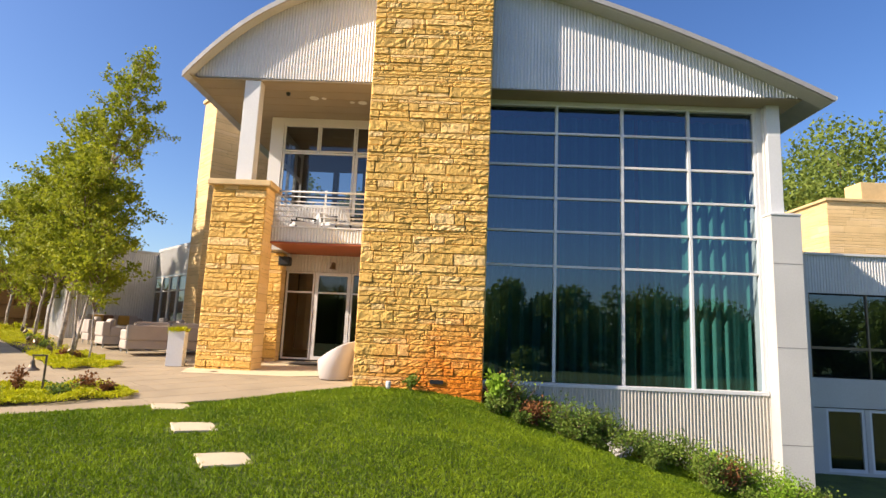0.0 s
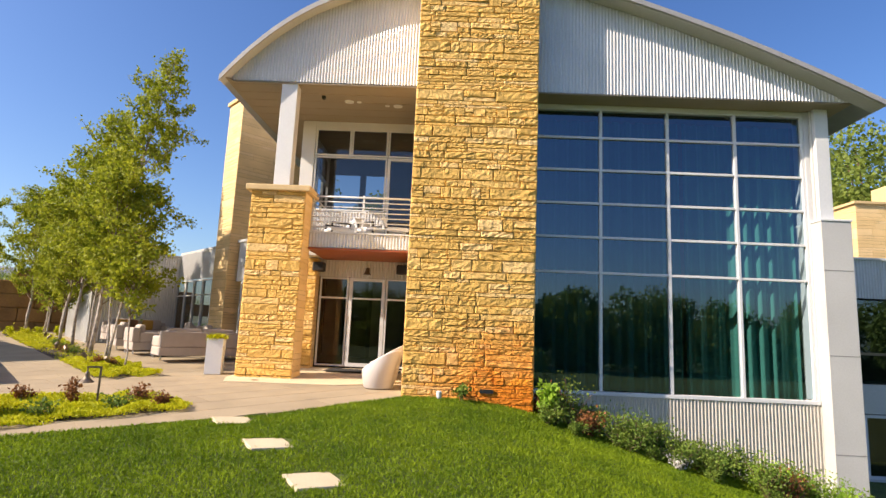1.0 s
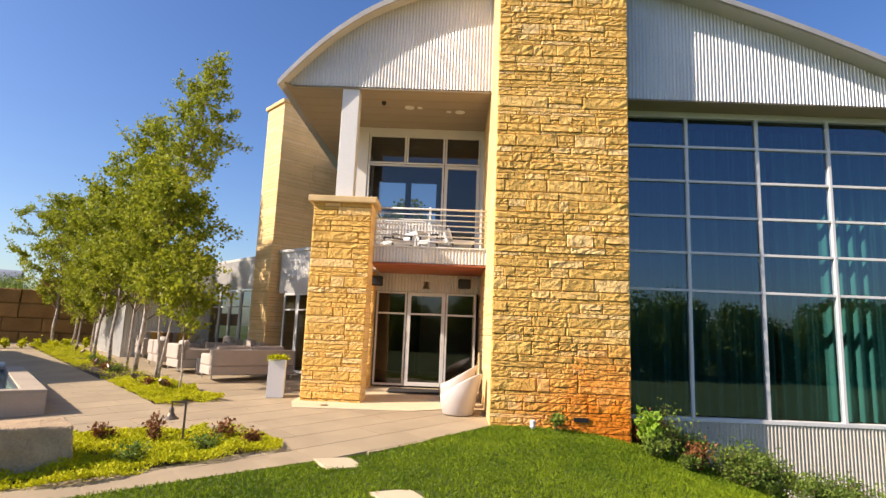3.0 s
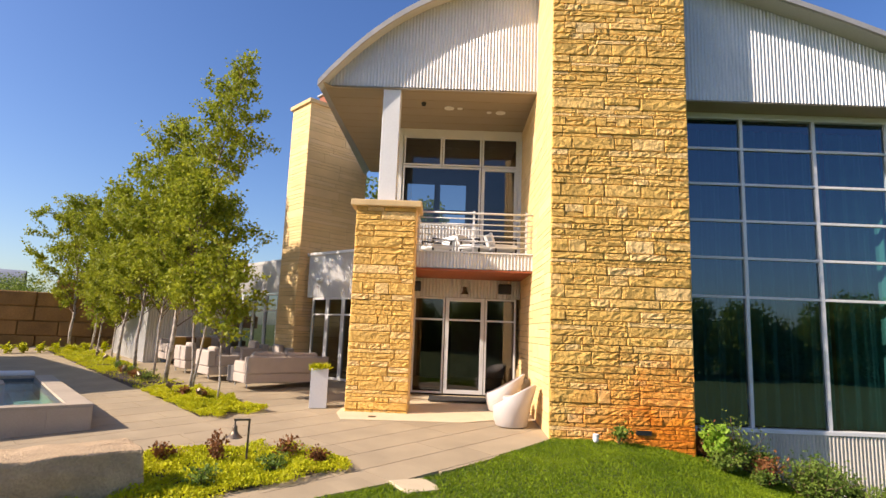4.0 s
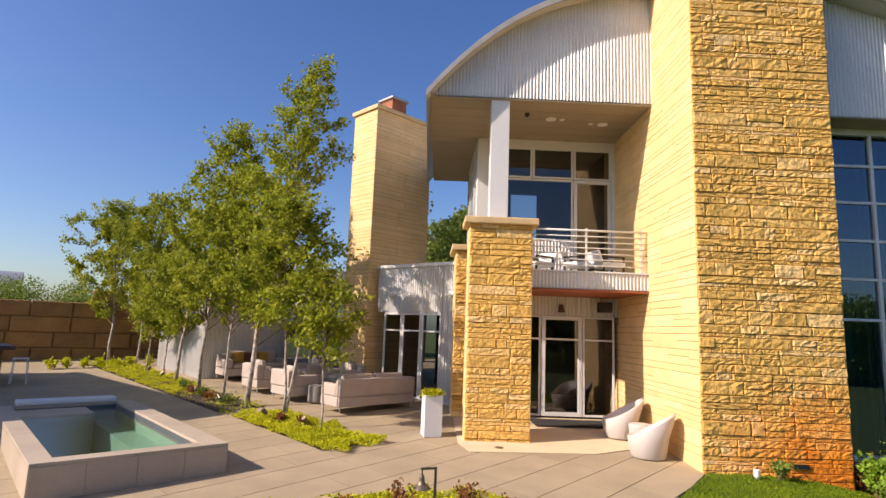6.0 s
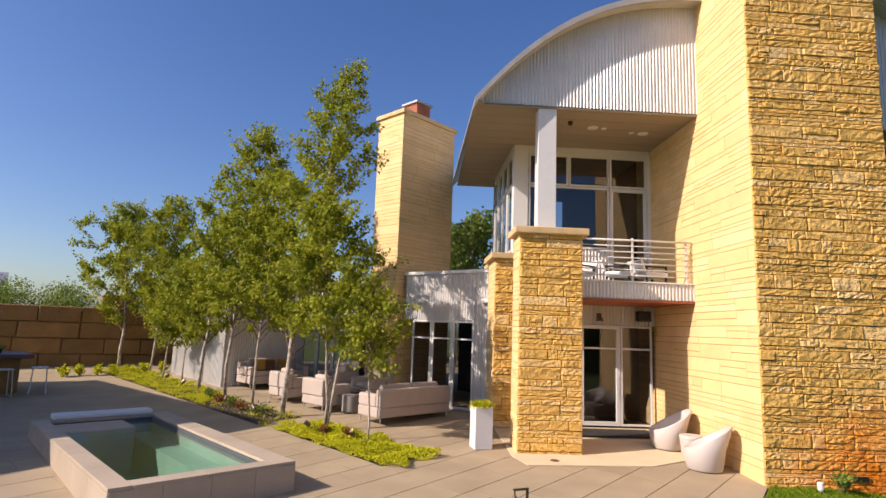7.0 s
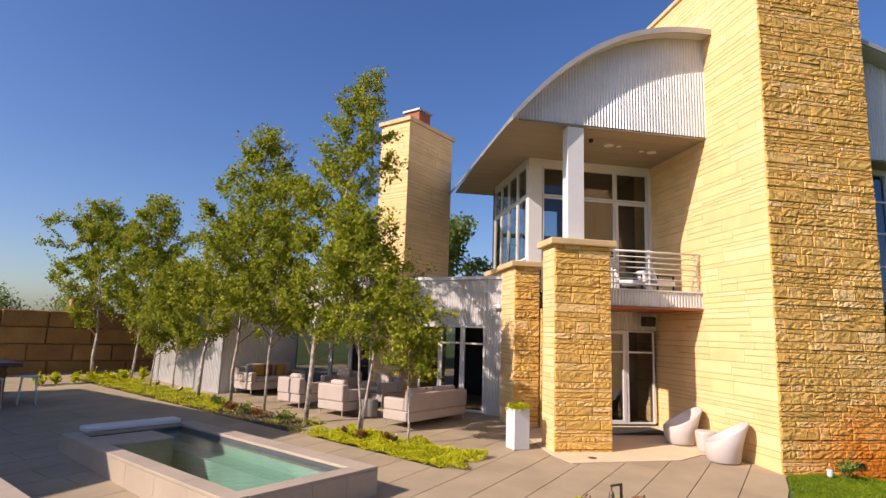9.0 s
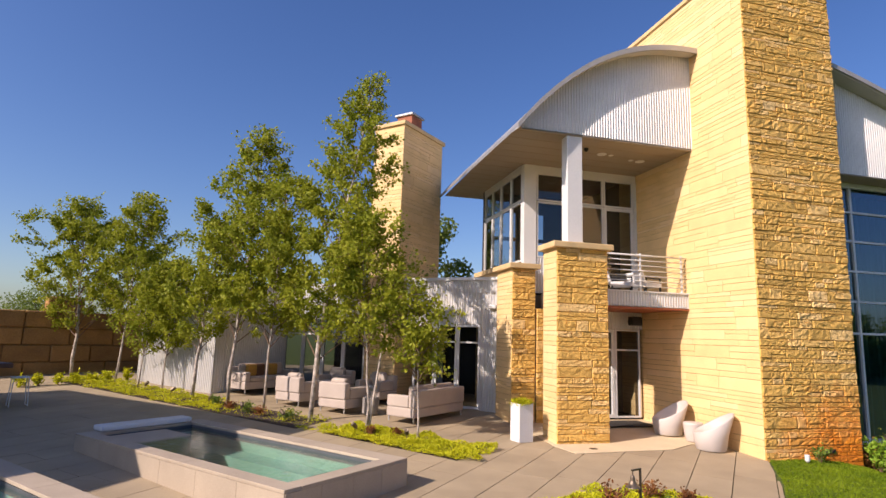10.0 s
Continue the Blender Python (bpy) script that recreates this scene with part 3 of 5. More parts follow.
# added piece, only there to keep sun streaks off the entry wall
part("sun_stop_slab", box(-5.20, -4.802, 15.42, 16.5, 3.24, 3.68), PANEL, balcony)
part("facing", corrugated(-4.80, TX0, 14.20, lambda x: 3.30, lambda x: 3.66, 0.08, 0.012), CORR, balcony)
part("edge_trim", box(-4.80, TX0, 14.16, 14.24, 3.665, 3.70), PAINT, balcony)
part("underside", box(-4.80, TX0, 14.17, 16.3, 3.24, 3.278), REDSOFFIT, balcony, "red-brown painted underside")

railing = thing("balcony_railing", "white horizontal steel bar railing on the balcony edge", "railing")
for x in (-4.72, -3.4, -2.14):
    part("post", box(x - 0.025, x + 0.025, 14.24, 14.27, 3.70, 4.70, 0.004), PAINT, railing)
for i in range(7):
    z = 3.83 + i * 0.135
    part("rail", tube([(-4.76, 14.235, z), (TX0 - 0.01, 14.235, z)], 0.014 if i < 6 else 0.024, 8), PAINT, railing, smooth=True)
# returning side rail at the tower
for i in range(7):
    z = 3.83 + i * 0.135
    part("side_rail", tube([(-4.74, 14.36, z), (-4.74, 16.4, z)], 0.012, 8), PAINT, railing, smooth=True)

# entrance wall, doors and sidelights (y 16.3), and the room above (y 16.5)
DY = 16.3
entry = thing("wall_entry", "ribbed steel wall strip above the entrance doors", "wall", kind="structure")
part("sheet", corrugated(-5.7, TX0, DY, lambda x: 2.74, lambda x: 3.24, 0.09, 0.014), CORR, entry)


def glazed(parent, x0, x1, y, z0, z1, bar, mid=None, glass=CLEAR, deep=0.08, out=-1):
    """A frame of four bars with a pane, and a crossbar where mid is given."""
    for a, b, c, d in ((x0, x0 + bar, z0, z1), (x1 - bar, x1, z0, z1), (x0 + bar, x1 - bar, z0, z0 + bar), (x0 + bar, x1 - bar, z1 - bar, z1)):
        part("frame_bar", box(a, b, y - deep / 2, y + deep / 2, c, d, 0.004), PAINT, parent)
    cuts = [z0 + bar] + ([mid] if mid else []) + [z1 - bar]
    if mid:
        part("crossbar", box(x0 + bar, x1 - bar, y - deep / 2 + 0.004, y + deep / 2 - 0.004, mid - 0.025, mid + 0.025, 0.004), PAINT, parent)
    for a, b in zip(cuts, cuts[1:]):
        ob = part("pane", pane(x0 + bar, x1 - bar, y - 0.006, a, b) if out < 0 else pane(x1 - bar, x0 + bar, y + 0.006, a, b), glass, parent)
        ob.visible_shadow = False


sz = paving_z(0, DY) + 0.07
for name, x0, x1, bar in (("window_2", -4.86, -4.02, 0.05), ("door_1", -4.0, -2.95, 0.10), ("window_3", -2.93, -2.10, 0.05)):
    w = thing(name, "white framed glass entrance door" if name == "door_1" else "white framed sidelight beside the entrance door", "door" if name == "door_1" else "window", kind="structure")
    glazed(w, x0, x1, DY, sz, 2.73, bar, 2.13)
    if name == "door_1":
        part("door_handle", tube([(x1 - 0.06, DY - 0.06, 0.95), (x1 - 0.06, DY - 0.10, 0.98), (x1 - 0.06, DY - 0.10, 1.40), (x1 - 0.06, DY - 0.06, 1.43)], 0.014, 8), STEEL, w, "steel pull handle")
for name, x0, x1, z0, z1 in (("window_4", -5.36, -4.27, 6.47, 7.33), ("window_5", -4.25, -3.14, 6.47, 7.33), ("window_6", -3.12, -2.10, 6.47, 7.33), ("window_7", -5.36, -3.14, 4.75, 6.45), ("door_2", -3.12, -2.10, 3.78, 6.45)):
    w = thing(name, "white framed upper window of the balcony room" if name != "door_2" else "white framed glass balcony door", "window" if name != "door_2" else "door", kind="structure")
    glazed(w, x0, x1, 16.5, z0, z1, 0.05 if name != "door_2" else 0.09)
upper = thing("wall_balcony", "ribbed steel wall below the balcony window", "wall", kind="structure")
part("sheet", corrugated(-5.4, -3.14, 16.47, lambda x: 3.7, lambda x: 4.74, 0.09, 0.014), CORR, upper)
part("corner_post", box(-5.78, -5.38, 16.44, 16.62, 4.47, 7.55, 0.01), PAINT, upper)
part("head_strip", box(-5.38, TX0, 16.46, 16.6, 7.335, 7.55), PAINT, upper)
part("return_wall", box(-2.09, TX0, 16.44, 16.6, 3.7, 7.335), PAINT, upper)
part("side_head", box(-5.80, -5.70, 16.62, 20.0, 7.385, 7.55), PAINT, upper)
side = thing("window_8", "side band of white framed glass under the eave", "window", kind="structure")
sy = [16.62, 17.5, 18.4, 19.2, 20.0]
for a, b in zip(sy, sy[1:]):
    for z0, z1 in ((4.62, 6.44), (6.46, 7.38)):
        for c, d, e, f in ((a, a + 0.05, z0, z1), (b - 0.05, b, z0, z1), (a + 0.05, b - 0.05, z0, z0 + 0.05), (a + 0.05, b - 0.05, z1 - 0.05, z1)):
            part("frame_bar", box(-5.79, -5.71, c, d, e, f, 0.004), PAINT, side)
        ob = part("pane", pane(a + 0.05, b - 0.05, 0.0, z0 + 0.05, z1 - 0.05), CLEAR, side)
        ob.matrix_basis = pose(-5.75, a + b, 0, 0, 0, -90)
        ob.visible_shadow = False
low = thing("wall_side", "golden limestone low wall under the side windows", "wall", kind="structure")
stone_face(low, pose(-5.95, 20.2, 0, 0, 0, -90), 3.0, 4.44, 61, True)
part("core", box(-5.90, -5.60, 17.2, 20.2, 0, 4.44), MORTAR, low)
part("cap", box(-6.05, -5.62, 17.32, 20.3, 4.44, 4.60, 0.015), CAPSTONE, low, "smooth limestone cap")
# rooms behind the doors
inner = thing("entrance_hall", "dim hall behind the entrance doors", "room", kind="structure")
part("back_wall", box(-5.6, TX0, 20.4, 20.6, 0, 3.3), ROOMWALL, inner)
part("floor_slab", box(-5.6, TX0, 16.34, 20.4, -0.05, sz), ROOMGLOOM, inner)
part("ceiling_slab", box(-5.6, TX0, 16.62, 20.6, 3.3, 3.65), ROOMWALL, inner)
loft = thing("upper_room", "upper room with a second row of windows behind", "room", kind="structure")
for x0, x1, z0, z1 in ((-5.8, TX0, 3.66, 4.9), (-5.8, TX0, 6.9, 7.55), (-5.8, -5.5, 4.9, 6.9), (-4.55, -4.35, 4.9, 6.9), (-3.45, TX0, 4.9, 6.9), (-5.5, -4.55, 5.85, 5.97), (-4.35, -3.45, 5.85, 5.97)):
    part("back_wall", box(x0, x1, 20.0, 20.15, z0, z1), ROOMGLOOM, loft)

part("east_wall", box(TX0, TX0 + 0.2, 17.4, 20.15, 3.66, 7.55), ROOMGLOOM, loft)
part("east_wall", box(TX0, TX0 + 0.2, 17.4, 20.6, 0.0, 3.3), ROOMWALL, inner)

# landing and mat
landing = thing("landing", "pale limestone landing slab before the entrance", "landing", kind="structure")
part("slab", prism([(-6.25, 13.45), (-6.05, 12.80), (-3.55, 12.93), (-2.75, 13.35), (TX0, 13.35), (TX0, 16.34), (-6.25, 16.34)], 0.004, 0.018, lift=paving_z), LANDING, landing)

# ---- far wing of the house, turned to the terrace ----
U = 44.0


def turned(x, y, deg):
    return pose(x, y, 0, 0, 0, deg)


wing = thing("wall_terrace", "white ribbed steel wall with tall glass doors beside the terrace", "wall", turned(-5.85, 17.25, 140), kind="structure")
part("sheet", corrugated(0, 0.95, 0.0, lambda x: 0.1, lambda x: 4.12, 0.09, 0.014, out=1), CORR, wing)
part("upper_sheet", corrugated(0.95, 3.6, 0.0, lambda x: 2.75, lambda x: 4.12, 0.09, 0.014, out=1), CORR, wing)
part("coping", box(-0.05, 3.65, -0.15, 0.06, 4.12, 4.22, 0.01), PAINT, wing)
part("backing", box(0.0, 0.95, -0.12, -0.03, 0.0, 4.1), PANEL, wing)
part("backing_top", box(0.95, 3.6, -0.12, -0.03, 2.75, 4.1), PANEL, wing)
doors = thing("door_3", "tall white framed glass terrace doors", "door", turned(-5.85, 17.25, 140), kind="structure")
for x0 in (0.95, 1.72, 2.49):
    glazed(doors, x0, x0 + 0.76, -0.02, 0.22, 2.74, 0.07, 2.2, SHADEGLASS, out=1)
dim = thing("terrace_room", "dim room behind the terrace doors", "room", turned(-5.85, 17.25, 140), kind="structure")
part("back_wall", box(0, 3.6, -3.2, -3.0, 0, 4.1), ROOMGLOOM, dim)
part("roof_slab", box(0, 3.6, -3.2, -0.13, 4.0, 4.1), PANEL, dim)

# chimney
chimney = thing("stone_chimney", "tall golden limestone chimney with clay flue", "chimney", turned(-8.93, 19.46, 44))
part("core", box(0.06, 2.44, 0.06, 1.22, 0, 9.5), MORTAR, chimney)
stone_face(chimney, pose(0, 0, 0.1), 2.5, 9.4, 201, True)
stone_face(chimney, pose(0, 1.25, 0.1, 0, 0, -90), 1.25, 9.4, 202, True)
part("cap", box(-0.08, 2.58, -0.08, 1.33, 9.5, 9.64, 0.015), CAPSTONE, chimney, "smooth limestone cap")
part("flue", box(0.85, 1.5, 0.3, 0.95, 9.64, 10.22, 0.02), BRICKRED, chimney, "red clay flue block")
part("flue_cap", box(0.78, 1.57, 0.23, 1.02, 10.22, 10.30, 0.015), ROOF, chimney, "grey metal flue cap")

# ribbed box and recessed terrace front
boxwall = thing("wall_ribbed_box", "white ribbed steel box wall behind the birches", "wall", turned(-14.53, 20.94, 134), kind="structure")
part("sheet", corrugated(0, 4.2, 0.0, lambda x: 0.3, lambda x: 3.85, 0.09, 0.014, out=1), CORR, boxwall)
part("backing", box(0.0, 4.2, -0.2, -0.03, 0.1, 3.85), PANEL, boxwall)
boxside = thing("wall_ribbed_side", "ribbed steel side wall in the shade", "wall", turned(-14.53, 20.94, 44), kind="structure")
part("sheet", corrugated(0, 3.0, 0.0, lambda x: 0.3, lambda x: 3.85, 0.09, 0.014), CORR, boxside)
part("roof_slab", box(-0.05, 3.2, -0.05, 4.0, 3.86, 3.96), PANEL, boxside)
recess = thing("window_9", "white framed glass doors along the shaded terrace", "window", turned(-9.75, 20.35, 134), kind="structure")
for i in range(4):
    glazed(recess, 0.05 + i * 0.95, 0.98 + i * 0.95, -0.02, 0.34, 2.9, 0.06, 2.3, SHADEGLASS, out=1)
part("upper_sheet", corrugated(0, 3.9, 0.0, lambda x: 2.92, lambda x: 4.0, 0.09, 0.014, out=1), CORR, recess)
part("room_back", box(0, 3.9, -3, -2.8, 0, 4), ROOMGLOOM, recess)
part("roof_slab", box(0, 3.9, -3, -0.03, 4.0, 4.1), PANEL, recess)

# ---- right-hand lower wing ----
wing2 = thing("wall_east_wing", "low pale wing with ribbed parapet, window band and stone block behind", "wing", turned(11.15, 17.5, 0), kind="structure")
part("parapet", corrugated(0, 9, 0, lambda x: 2.85, lambda x: 4.05, 0.09, 0.014), CORR, wing2)
part("coping", box(-0.05, 9, -0.08, 0.3, 4.05, 4.12), PAINT, wing2)
part("band_wall", box(0, 9, 0.02, 0.2, -0.62, 0.25), PANEL, wing2)
part("foot_wall", box(0, 9, 0.02, 0.2, -3.2, -2.5), PANEL, wing2)
part("room_back", box(0, 9, 3, 3.2, -3, 4), ROOMGLOOM, wing2)
part("room_floor", box(0, 9, 0.2, 3, -0.2, 0.2), ROOMGLOOM, wing2)
part("roof_slab", box(0, 9, 0.1, 3, 3.8, 3.9), PANEL, wing2)
part("end_wall", box(-0.15, 0.0, -0.02, 3, -3, 4.05), PANEL, wing2)
for i in range(5):
    w = thing("window_10", "dark bronze framed window band of the low wing", "window", turned(11.15, 17.5, 0), kind="structure")
    ob = part("pane", pane(0.05 + i * 1.8, 1.8 + i * 1.8, 0.06, 0.3, 2.8), GLASS, w)
    part("window_frame", box(0 + i * 1.8, 0.05 + i * 1.8, 0.02, 0.12, 0.25, 2.85), BRONZE, w)
    part("crossbar", box(0.05 + i * 1.8, 1.8 + i * 1.8, 0.03, 0.11, 1.12, 1.2), BRONZE, w)
for i in range(4):
    w = thing("window_11", "white framed lower window of the low wing", "window", turned(11.15, 17.5, 0), kind="structure")
    glazed(w, 0.38 + i * 1.3, 1.55 + i * 1.3, 0.1, -2.5, -0.65, 0.09)
    part("surround", box(1.55 + i * 1.3, 1.68 + i * 1.3, 0.03, 0.18, -2.5, -0.65), PANEL, w)
part("reveal", box(0, 0.38, 0.03, 0.18, -2.5, -0.65), PANEL, wing2)
stair = thing("stone_stair_tower", "pale golden limestone block rising behind the low wing", "tower", pose(15.4, 22.6, 0))
part("core", box(0.06, 8, 0.06, 5, 3, 7.2), MORTAR, stair)
stone_face(stair, pose(0, 0, 3.8), 7.0, 3.4, 301, True, most=80)
stone_face(stair, pose(0, 3.0, 3.8, 0, 0, -90), 3.0, 3.4, 302, True, most=60)
part("cap", box(-0.1, 8, -0.1, 5, 7.2, 7.32, 0.015), CAPSTONE, stair)
part("flue", box(1.9, 3.2, 0.6, 1.6, 7.32, 8.25, 0.02), CAPSTONE, stair, "pale chimney block")


# ---- pools ----
def pool(name, corner, length, width, deg, rim, words, cover=False, base=-0.1):
    """A raised pool: corner is its near right-hand outer corner, it runs length along deg and width to the left."""
    p = thing(name, words, "pool", pose(corner[0], corner[1], base, 0, 0, deg))
    h, (r0, r1) = 0.43, rim
    for x0, x1, y0, y1 in ((0, length, 0, r0), (0, length, width - r1, width), (0, r1, r0, width - r1), (length - r1, length, r0, width - r1)):
        part("pool_wall", box(x0, x1, y0, y1, -1.2, h - 0.05), POOLSTONE, p)
        n = max(1, round(max(x1 - x0, y1 - y0) / 1.15))
        for i in range(n):
            if x1 - x0 > y1 - y0:
                a, b = x0 + (x1 - x0) * i / n, x0 + (x1 - x0) * (i + 1) / n
                part("coping_stone", box(a + 0.002, b - 0.002, y0 - 0.011, y1 + 0.011, h - 0.05, h, 0.006), POOLSTONE, p)
            else:
                a, b = y0 + (y1 - y0) * i / n, y0 + (y1 - y0) * (i + 1) / n
                part("coping_stone", box(x0 - 0.012, x1 + 0.012, a + (0.012 if i == 0 else 0.002), b - (0.012 if i == n - 1 else 0.002), h - 0.05, h, 0.006), POOLSTONE, p)
        # faced with upright slabs
    for y, out in ((-0.012, -1), (width + 0.002, 1)):
        n = round(length / 0.95)
        for i in range(n):
            part("facing_slab", box(length * i / n + 0.003, length * (i + 1) / n - 0.003, y, y + 0.01, -0.05, h - 0.052), POOLSTONE, p)
    for x in (-0.012, length + 0.002):
        n = round(width / 0.62)
        for i in range(n):
            part("facing_slab", box(x, x + 0.01, width * i / n + 0.003, width * (i + 1) / n - 0.003, -0.05, h - 0.052), POOLSTONE, p)
    ix0, ix1, iy0, iy1 = r1, length - r1, r0, width - r1
    part("basin", box(ix0, ix1, iy0, iy1, -0.7, -0.6), TILE, p, "pale turquoise basin floor")
    for a, b, c, d in ((ix0, ix1, iy0, iy0 + 0.02), (ix0, ix1, iy1 - 0.02, iy1), (ix0, ix0 + 0.02, iy0 + 0.02, iy1 - 0.02), (ix1 - 0.02, ix1, iy0 + 0.02, iy1 - 0.02)):
        part("lining", box(a, b, c, d, -0.6, 0.24), TILE, p)
        part("waterline_tile", box(a - 0.0, b, c, d, 0.242, h - 0.055), DARKTILE, p, "dark waterline tiles")
    part("bench", box(ix0 + 0.03, ix0 + 1.1, iy0 + 0.03, iy1 - 0.03, -0.6, 0.0), TILE, p, "underwater bench")
    part("ledge", box(ix0 + 1.15, ix1 - 0.03, iy0 + 0.03, iy0 + 0.5, -0.6, 0.06), TILE, p, "underwater step")
    sheet = bmesh.new()
    sheet.faces.new([sheet.verts.new((a, b, 0.33)) for a, b in ((ix0 + 0.021, iy0 + 0.021), (ix1 - 0.021, iy0 + 0.021), (ix1 - 0.021, iy1 - 0.021), (ix0 + 0.021, iy1 - 0.021))])
    ob = part("water", sheet, WATER, p, "clear still water")
    ob.visible_shadow = False
    if cover:
        part("sun_shelf", box(ix1 - 1.0, ix1 - 0.03, iy1 - 1.35, iy1 - 0.03, -0.9, 0.36, 0.03), POOLSTONE, p, "pale shelf just above the water")
        part("cover_box", box(length - 0.25, length + 0.12, width * 0.14, width - 0.35, h + 0.004, h + 0.11, 0.03), PAINT, p, "white pool cover housing")
    return p


pool("raised_pool", (-10.1, 11.15), 6.0, 2.6, 131, (0.36, 0.27), "raised rectangular plunge pool with pale concrete rim", True)
pool("raised_pool", (-12.6, 7.68), 6.0, 3.2, 131, (0.36, 0.32), "second raised pool with pale concrete rim", False, -0.15)

# ---- planting beds ----
def along(p, deg, a, b):
    c, s = math.cos(radians(deg)), math.sin(radians(deg))
    return (p[0] + c * a - s * b, p[1] + s * a + c * b)


BED1 = [along((-8.35, 12.98), 134, a, b) for a, b in ((0, -0.62), (3.5, -0.62), (3.5, 0.62), (0, 0.62))]
BED2 = [along((-11.45, 16.1), 135, a, b) for a, b in ((0, -0.65), (11.4, -0.65), (11.4, 0.65), (0, 0.65))]
BED3 = [(-5.35, 9.45), (-5.9, 10.1), (-7.1, 10.35), (-8.9, 9.5), (-9.8, 8.2), (-8.6, 7.0), (-7.6, 7.35), (-6.9, 7.85), (-6.15, 8.7)]


def inside(poly, x, y):
    return all((q[0] - p[0]) * (y - p[1]) - (q[1] - p[1]) * (x - p[0]) >= 0 for p, q in zip(poly, poly[1:] + poly[:1]))


def grown(poly, by):
    """The same outline pushed outward a little, where plants spill over the edge."""
    cx, cy = sum(p[0] for p in poly) / len(poly), sum(p[1] for p in poly) / len(poly)
    return [(p[0] + (p[0] - cx) / math.hypot(p[0] - cx, p[1] - cy) * by, p[1] + (p[1] - cy) / math.hypot(p[0] - cx, p[1] - cy) * by) for p in poly]


def bare(x, y):
    """Share of open mulch: the shaded middle of the long bed is thinly grown."""
    patch = 0.5 + noise.noise(Vector((x * 1.3, y * 1.3, 3.0)))
    return max(0.0, min(0.93, 0.55 + 0.7 * patch)) if -13.9 < x < -10.9 and y > 15.7 else max(0.0, min(0.7, patch - 0.55))


def scatter(poly, n, seed, lumps=0.0, base=0.0, edge=0.2):
    rnd = random.Random(seed)
    xs, ys = [p[0] for p in poly], [p[1] for p in poly]
    pts = []
    while len(pts) < n:
        x, y = rnd.uniform(min(xs) - 0.1, max(xs) + 0.1), rnd.uniform(min(ys) - 0.1, max(ys) + 0.1)
        wob = edge * noise.noise(Vector((x * 2.1, y * 2.1, seed)))
        cx, cy = sum(xs) / len(xs), sum(ys) / len(ys)
        if not inside(poly, x + (cx - x) * wob, y + (cy - y) * wob):
            continue
        h = max(0.0, 0.5 + noise.noise(Vector((x * 2.3, y * 2.3, seed + 7))))
        if rnd.random() > 0.35 + 0.65 * h or rnd.random() < bare(x, y):
            continue
        pts.append((x, y, paving_z(x, y) + base + lumps * h * rnd.uniform(0.35, 1.0)))
    return pts


def stuff(name, me, words, category):
    return tagged(new(name, me), words, category, kind="stuff")


for poly, n, seed in ((BED1, 20000, 3), (BED2, 17000, 4), (BED3, 38000, 5)):
    tagged(part("bed_soil", prism(poly, -0.3, -0.012, lift=paving_z), SOIL), "dark mulched planting bed cut into the paving", "bed", kind="structure")
    stuff("ground_cover", leaf_mesh("ground_cover", scatter(grown(poly, 0.17), n, seed, 0.15, 0.0), 0.042, SEDUM, seed, up=0.4, slim=0.55), "bright yellow-green low sedum cover in the bed", "ground cover")


def clump(name, x, y, r, h, n, material, seed, words, size=0.08, base=None, category="shrub", stems=True):
    """A small bushy plant: stems from one foot, leaves along them."""
    rnd = random.Random(seed)
    z0 = paving_z(x, y) if base is None else base
    t = thing(name, words, category, pose(x, y, z0))
    bm, pts = bmesh.new(), []
    k = max(6, int(n / 45))
    for i in range(k):
        a, lean = rnd.uniform(0, 6.283), rnd.uniform(0.1, 1.0)
        top = Vector((math.cos(a) * r * lean, math.sin(a) * r * lean, h * rnd.uniform(0.6, 1.05) * (1 - 0.35 * lean)))
        mid = top * 0.5 + Vector((rnd.uniform(-0.05, 0.05) * r, rnd.uniform(-0.05, 0.05) * r, h * 0.08))
        tube([(0, 0, -0.05), mid, top], [0.008, 0.006, 0.003], 4, bm)
        for j in range(n // k):
            u = rnd.uniform(0.25, 1.0)
            p = mid * (2 * u) if u < 0.5 else mid.lerp(top, 2 * u - 1)
            s = r * 0.16
            pts.append((p.x + rnd.gauss(0, s), p.y + rnd.gauss(0, s), max(0.01, p.z + rnd.gauss(0, s))))
    tagged(part("stalk", bm, TWIG, t), kind="stuff")
    me = leaf_mesh("leaves", pts, size, material, seed, up=0.25)
    ob = new("leaves", me)
    ob.parent = t
    return t


rnd = random.Random(8)
